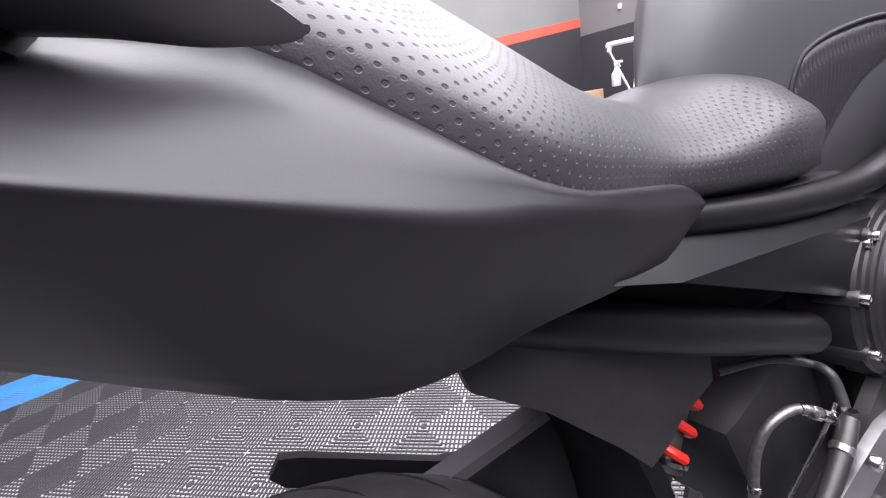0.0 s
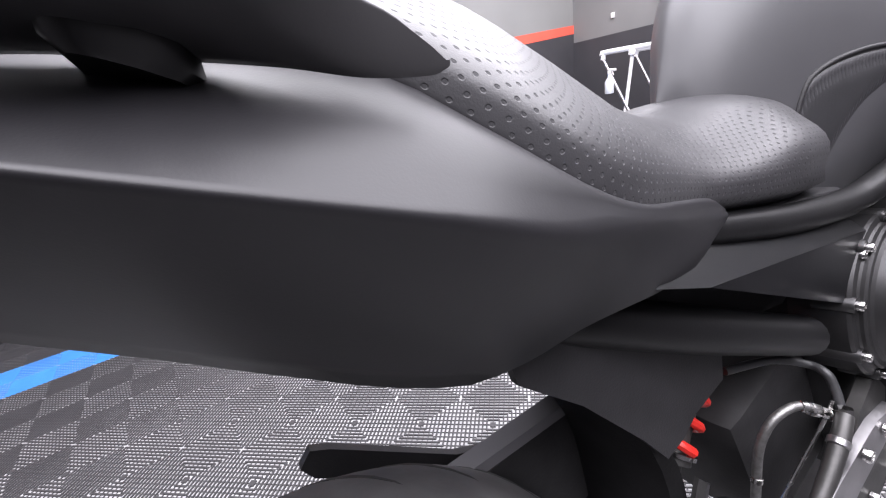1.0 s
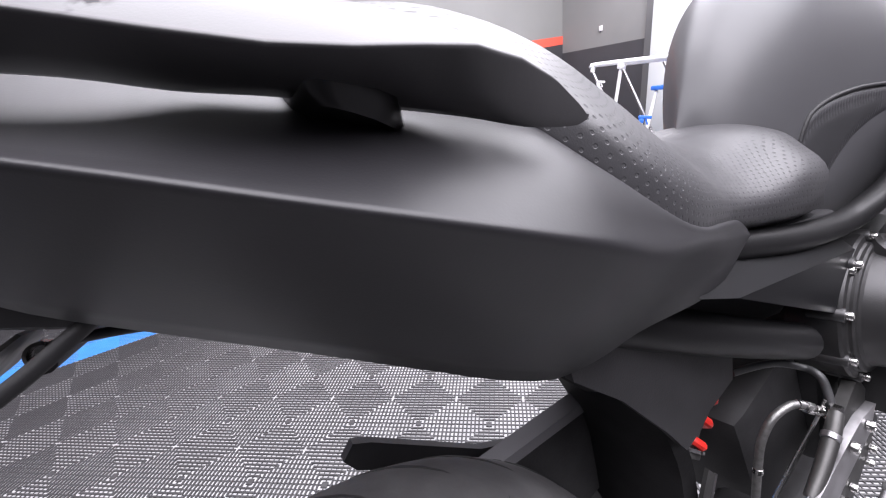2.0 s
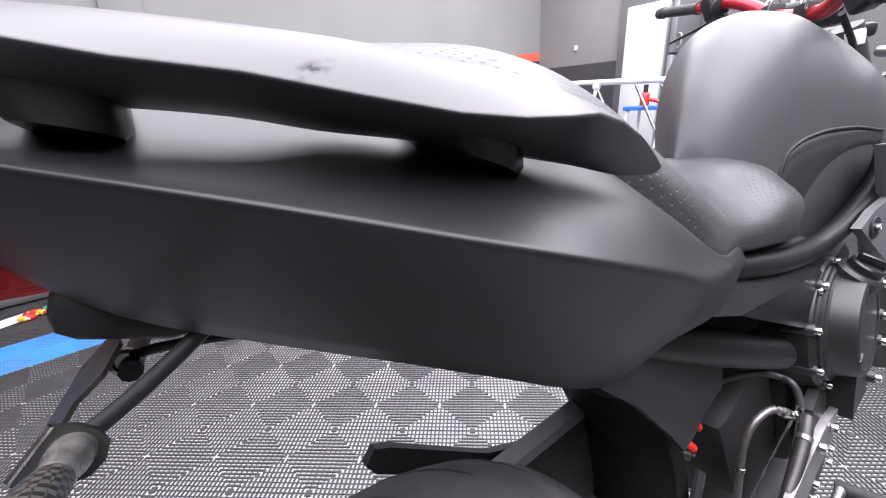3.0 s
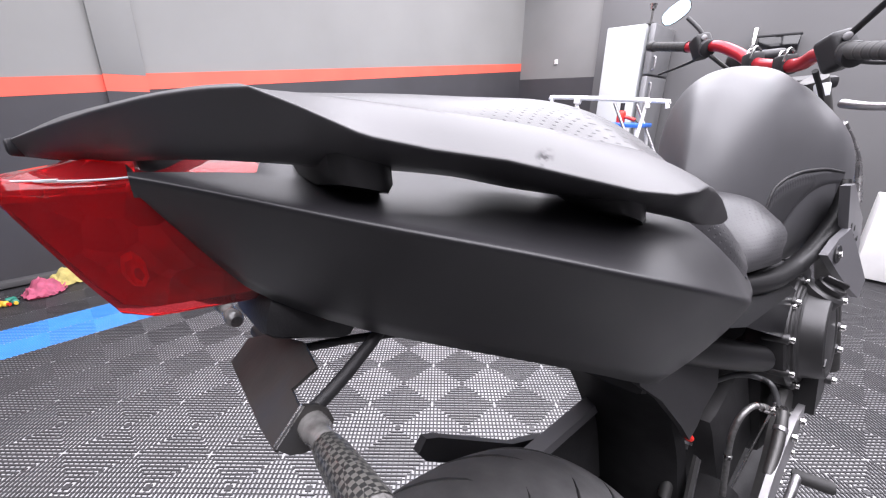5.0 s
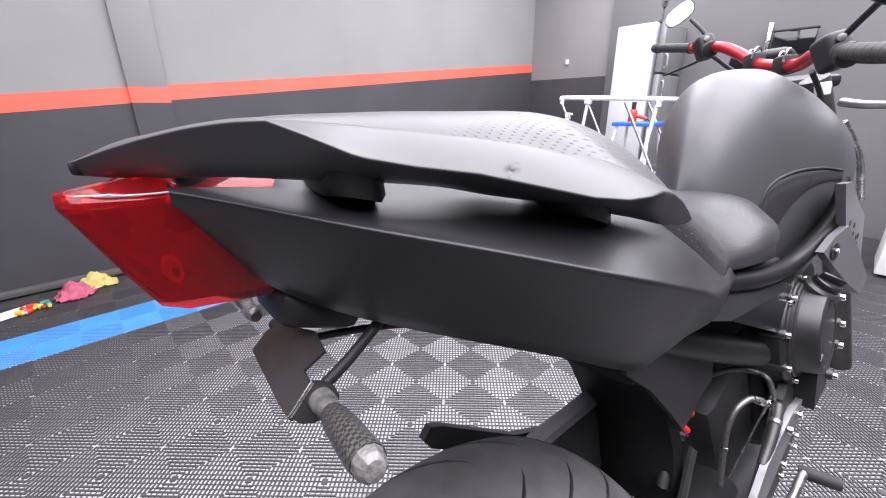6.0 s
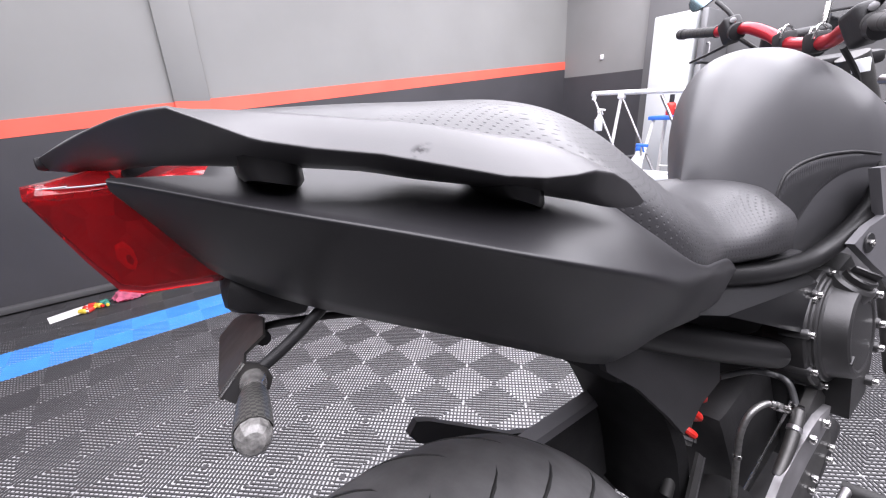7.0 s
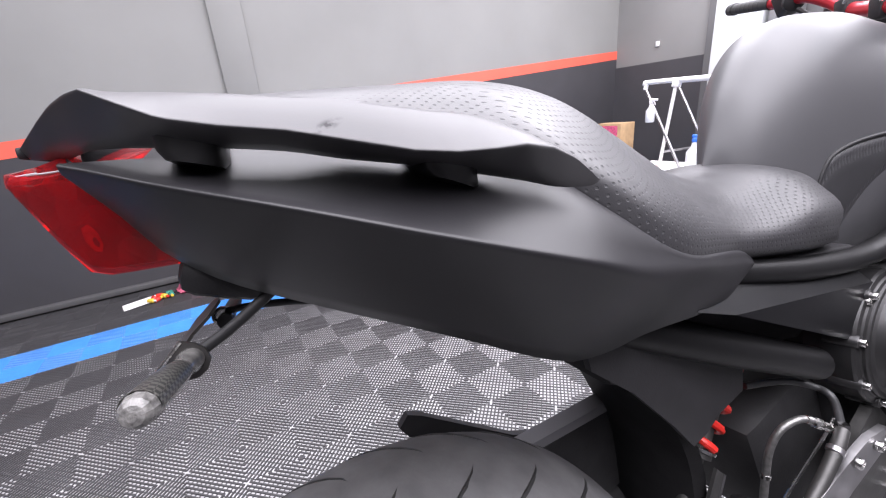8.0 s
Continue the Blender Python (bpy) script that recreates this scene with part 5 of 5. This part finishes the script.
def carton():
    t = thing("white_carton", at(2.28, 0.60), "white cardboard carton with red marks on its lid", "box")
    part("body", box((0.36, 0.52, 0.42), pose(0, 0, 0.21), 0.004), PAPER, t)
    part("lid", box((0.38, 0.54, 0.03), pose(0, 0, 0.430), 0.004), PAPER, t)
    for k, (x, y, w) in enumerate(((-0.10, 0.10, 0.12), (-0.10, -0.02, 0.07), (-0.05, 0.06, 0.10), (-0.12, -0.12, 0.04))):
        part("print_bar", box((0.018, w, 0.001), pose(x, y, 0.4462)), REDP, t)


carton()


def picture_box():
    t = thing("printed_box", at(2.75, 1.44), "brown cardboard box with a pink printed front", "box")
    part("body", box((0.20, 0.28, 0.73), pose(0, 0, 0.365), 0.004), CARD, t)
    part("print", box((0.002, 0.22, 0.15), pose(-0.102, 0.005, 0.635)), PINKP, t)


picture_box()


def monitor():
    t = thing("wall_monitor", at(3.5, -0.36, 1.41), "dark screen on the wall with a metal side post", "monitor")
    part("screen", box((0.05, 0.26, 0.17), None, 0.01), DARKGLASS, t)
    part("bezel", box((0.055, 0.27, 0.015), pose(0, 0, 0.092), 0.004), BLACKP, t)
    part("post", box((0.06, 0.03, 0.27), pose(-0.01, 0.155, 0.02), 0.006), CHROME, t)
    part("bracket", box((0.05, 0.1, 0.08), pose(0.045, 0, 0), 0.004), BLACKP, t)


monitor()


def low_cabinet():
    t = thing("low_cabinet", at(2.75, -1.50), "low white cabinet standing on the tiles", "cabinet")
    part("body", box((0.40, 0.70, 0.46), pose(0, 0, 0.25), 0.006), WHITEP, t)
    part("plinth", box((0.36, 0.66, 0.03), pose(0, 0, 0.0155)), BLACKP, t)


low_cabinet()
hook = part("wall_switch", box((0.02, 0.035, 0.05), ROOM @ pose(X_END - 0.008, 1.62, 1.44), 0.004), WHITEP, None)
tagged(hook, "small white switch on the end wall", "switch")


# odds and ends along the wall foot
def sheet():
    bm = bmesh.new()
    rows = [[(x, y, 0.003 + 0.006 * math.sin(9 * x + 5 * y)) for y in np.linspace(-0.05, 0.05, 4)] for x in np.linspace(-0.09, 0.09, 8)]
    loft(rows, bm=bm)
    bmesh.ops.solidify(bm, geom=bm.faces, thickness=0.002)
    ob = part("paper_sheet", bm, PAPER, None)
    ob.matrix_world = at(-1.165, 1.80, 0.004, 12)
    tagged(ob, "white paper sheet lying on the tiles", "paper")


sheet()


def small_bottle(x, y, turn, cap, n):
    t = thing("small_bottle", at(x - 0.03, y, 0.0, turn) @ Matrix.Scale(0.75, 4), "small coloured paint bottle lying on the tiles", "bottle", "paint bottles by the wall")
    lie = Matrix.Translation((0, 0, 0.019)) @ Matrix.Rotation(radians(90), 4, "X")
    part("bottle", lathe([(0, -0.03), (0.017, -0.03), (0.019, -0.026), (0.019, 0.012), (0.010, 0.022), (0, 0.022)], lie, 14), cap, t)
    part("cap", lathe([(0.011, 0.021), (0.011, 0.038), (0, 0.040)], lie, 12), n, t)


for x, y, turn, c1, c2 in ((-1.065, 1.80, 20, REDP, WHITEP), (-1.035, 1.83, 80, REDP, BLACKP), (-1.045, 1.77, 140, REDP, YELLOWP), (-1.01, 1.80, 40, YELLOWP, REDP), (-0.985, 1.84, 100, GREENP, BLACKP), (-0.975, 1.80, 10, GREENP, YELLOWP), (-1.075, 1.765, 60, YELLOWP, WHITEP)):
    small_bottle(x, y, turn, c1, c2)


def cloth(name, x, y, size, material, label, seed):
    noise.seed_set(seed)
    rows = []
    for i in range(22):
        row = []
        for j in range(22):
            a, b = i / 21 - 0.5, j / 21 - 0.5
            h = max(0.0, 0.5 - math.hypot(a, b)) * 0.17
            h += 0.035 * abs(noise.noise(Vector((a * 5 + seed, b * 5, 0)))) + 0.015 * noise.noise(Vector((a * 13, b * 13, seed)))
            row.append((a * size * (1 + 0.25 * math.sin(5 * b + seed)), b * size * (1 + 0.2 * math.cos(4 * a)), max(h, 0.004)))
        rows.append(row)
    bm = loft(rows)
    bmesh.ops.solidify(bm, geom=bm.faces, thickness=0.003)
    ob = part(name, bm, material, None)
    ob.matrix_world = at(x, y, 0.003, 20 * seed)
    tagged(ob, label, "cloth")


cloth("pink_cloth", -0.90, 1.87, 0.15, PINKC, "crumpled pink microfibre cloth on the tiles", 2)
cloth("yellow_cloth", -0.80, 1.96, 0.16, YELLOWC, "crumpled pale yellow cloth on the tiles", 5)

# ---- floor tiles ----
CELL, RIB, HALF, TH = 0.15, 0.0160, 0.0040, 0.0038
TILEM = mat("tile_plastic_grey", (0.052, 0.0505, 0.0535), 0.38, spec=0.5, vary=0.12, vscale=14, bump=0.2, bscale=500)
TILEB = mat("tile_plastic_blue", (0.065, 0.28, 0.74), 0.42, spec=0.5, vary=0.10, vscale=14, bump=0.2, bscale=500)


def tile_mesh(name, material):
    """A vented tile: ribs in nested diamonds, cross bars below them and a spine along both diagonals."""
    verts, faces = [], []

    def prism(poly, z0, z1, foot=None):
        n, k = len(poly), len(verts)
        verts.extend((x, y, z0) for x, y in foot or poly)
        verts.extend((x, y, z1) for x, y in poly)
        faces.append(tuple(range(k + n, k + 2 * n)))
        for i in range(n):
            faces.append((k + i, k + (i + 1) % n, k + n + (i + 1) % n, k + n + i))

    def strip(k, h):
        """The part of the strip |x + y - k| < h inside the cell."""
        a, b, c = k - h, k + h, CELL
        lo = [(a, 0.0), (0.0, a)] if a <= c else [(c, a - c), (a - c, c)]
        hi = [(b, 0.0), (0.0, b)] if b <= c else [(c, b - c), (b - c, c)]
        mid0 = [(c, 0.0)] if a < c < b else []
        mid1 = [(0.0, c)] if a < c < b else []
        return [lo[0]] + mid0 + [hi[0], hi[1]] + mid1 + [lo[1]]

    for sx, sy in ((1, 1), (-1, 1), (-1, -1), (1, -1)):
        flip = sx * sy < 0
        n = int(2 * CELL / RIB)
        for i in range(n):
            k = (i + 0.5) * 2 * CELL / n
            poly = [(sx * x, sy * y) for x, y in strip(k, 0.78 * HALF)]
            foot = [(sx * x, sy * y) for x, y in strip(k, 0.82 * HALF)]
            if len(foot) == len(poly):
                prism(poly[::-1] if flip else poly, -TH, 0.0, foot[::-1] if flip else foot)
            else:
                prism(poly[::-1] if flip else poly, -TH, 0.0)
        for a in (0.0, CELL):
            d = 0.0078 if a == 0 else -0.0078
            poly = [(sx * x, sy * y) for x, y in ((a, a), (a + d, a), (a, a + d))]
            prism(poly[::-1] if flip else poly, -TH, -0.0002)
        for j in range(-6, 7):
            m = j * 0.0212
            q = [(max(m, 0), max(-m, 0)), (CELL + min(m, 0), CELL - max(m, 0))]
            w = 0.0007
            poly = [(q[0][0] + w, q[0][1] - w), (q[1][0] + w, q[1][1] - w), (q[1][0] - w, q[1][1] + w), (q[0][0] - w, q[0][1] + w)]
            poly = [(sx * x, sy * y) for x, y in poly]
            top = -0.0004 if j == 0 else -0.0012
            prism(poly[::-1] if flip else poly, -TH, top)
    me = bpy.data.meshes.new(name)
    me.from_pydata(verts, [], faces)
    me.materials.append(material)
    return me


grey_tile, blue_tile = tile_mesh("tile", TILEM), tile_mesh("tile_blue", TILEB)
rest = {False: [], True: []}
count = 0
for i in range(-12, 12):
    for j in range(-14, 7):
        x, y = 0.15 + 0.3 * i, 0.15 + 0.3 * j
        if y > Y_LEFT - 0.14 or y < Y_RIGHT + 0.1 or x > X_END - 0.1 or x < X_BACK + 0.1:
            continue
        blue = j == 4 or (i == 6 and 0 <= j < 4)
        if -3.2 < x < 2.0 and -1.3 < y < 2.0 and (x - 0.2) ** 2 + (y + 0.0) ** 2 < 7.6:
            ob = new("tile", blue_tile if blue else grey_tile)
            ob.parent = slab
            ob.matrix_world = ROOM @ pose(x, y, 0)
            count += 1
        else:
            rest[blue].append((x, y))
for blue, spots in rest.items():
    src = blue_tile if blue else grey_tile
    co = np.array([v.co for v in src.vertices])
    fs = [tuple(p.vertices) for p in src.polygons]
    n = len(co)
    verts = np.concatenate([co + (x, y, 0) for x, y in spots])
    faces = [tuple(v + k * n for v in f) for k in range(len(spots)) for f in fs]
    me = bpy.data.meshes.new("far_tiles")
    me.from_pydata(verts.tolist(), [], faces)
    me.materials.append(TILEB if blue else TILEM)
    ob = new("far_tiles", me)
    ob.parent = slab
    ob.matrix_world = ROOM
    ob["kind"] = "stuff"
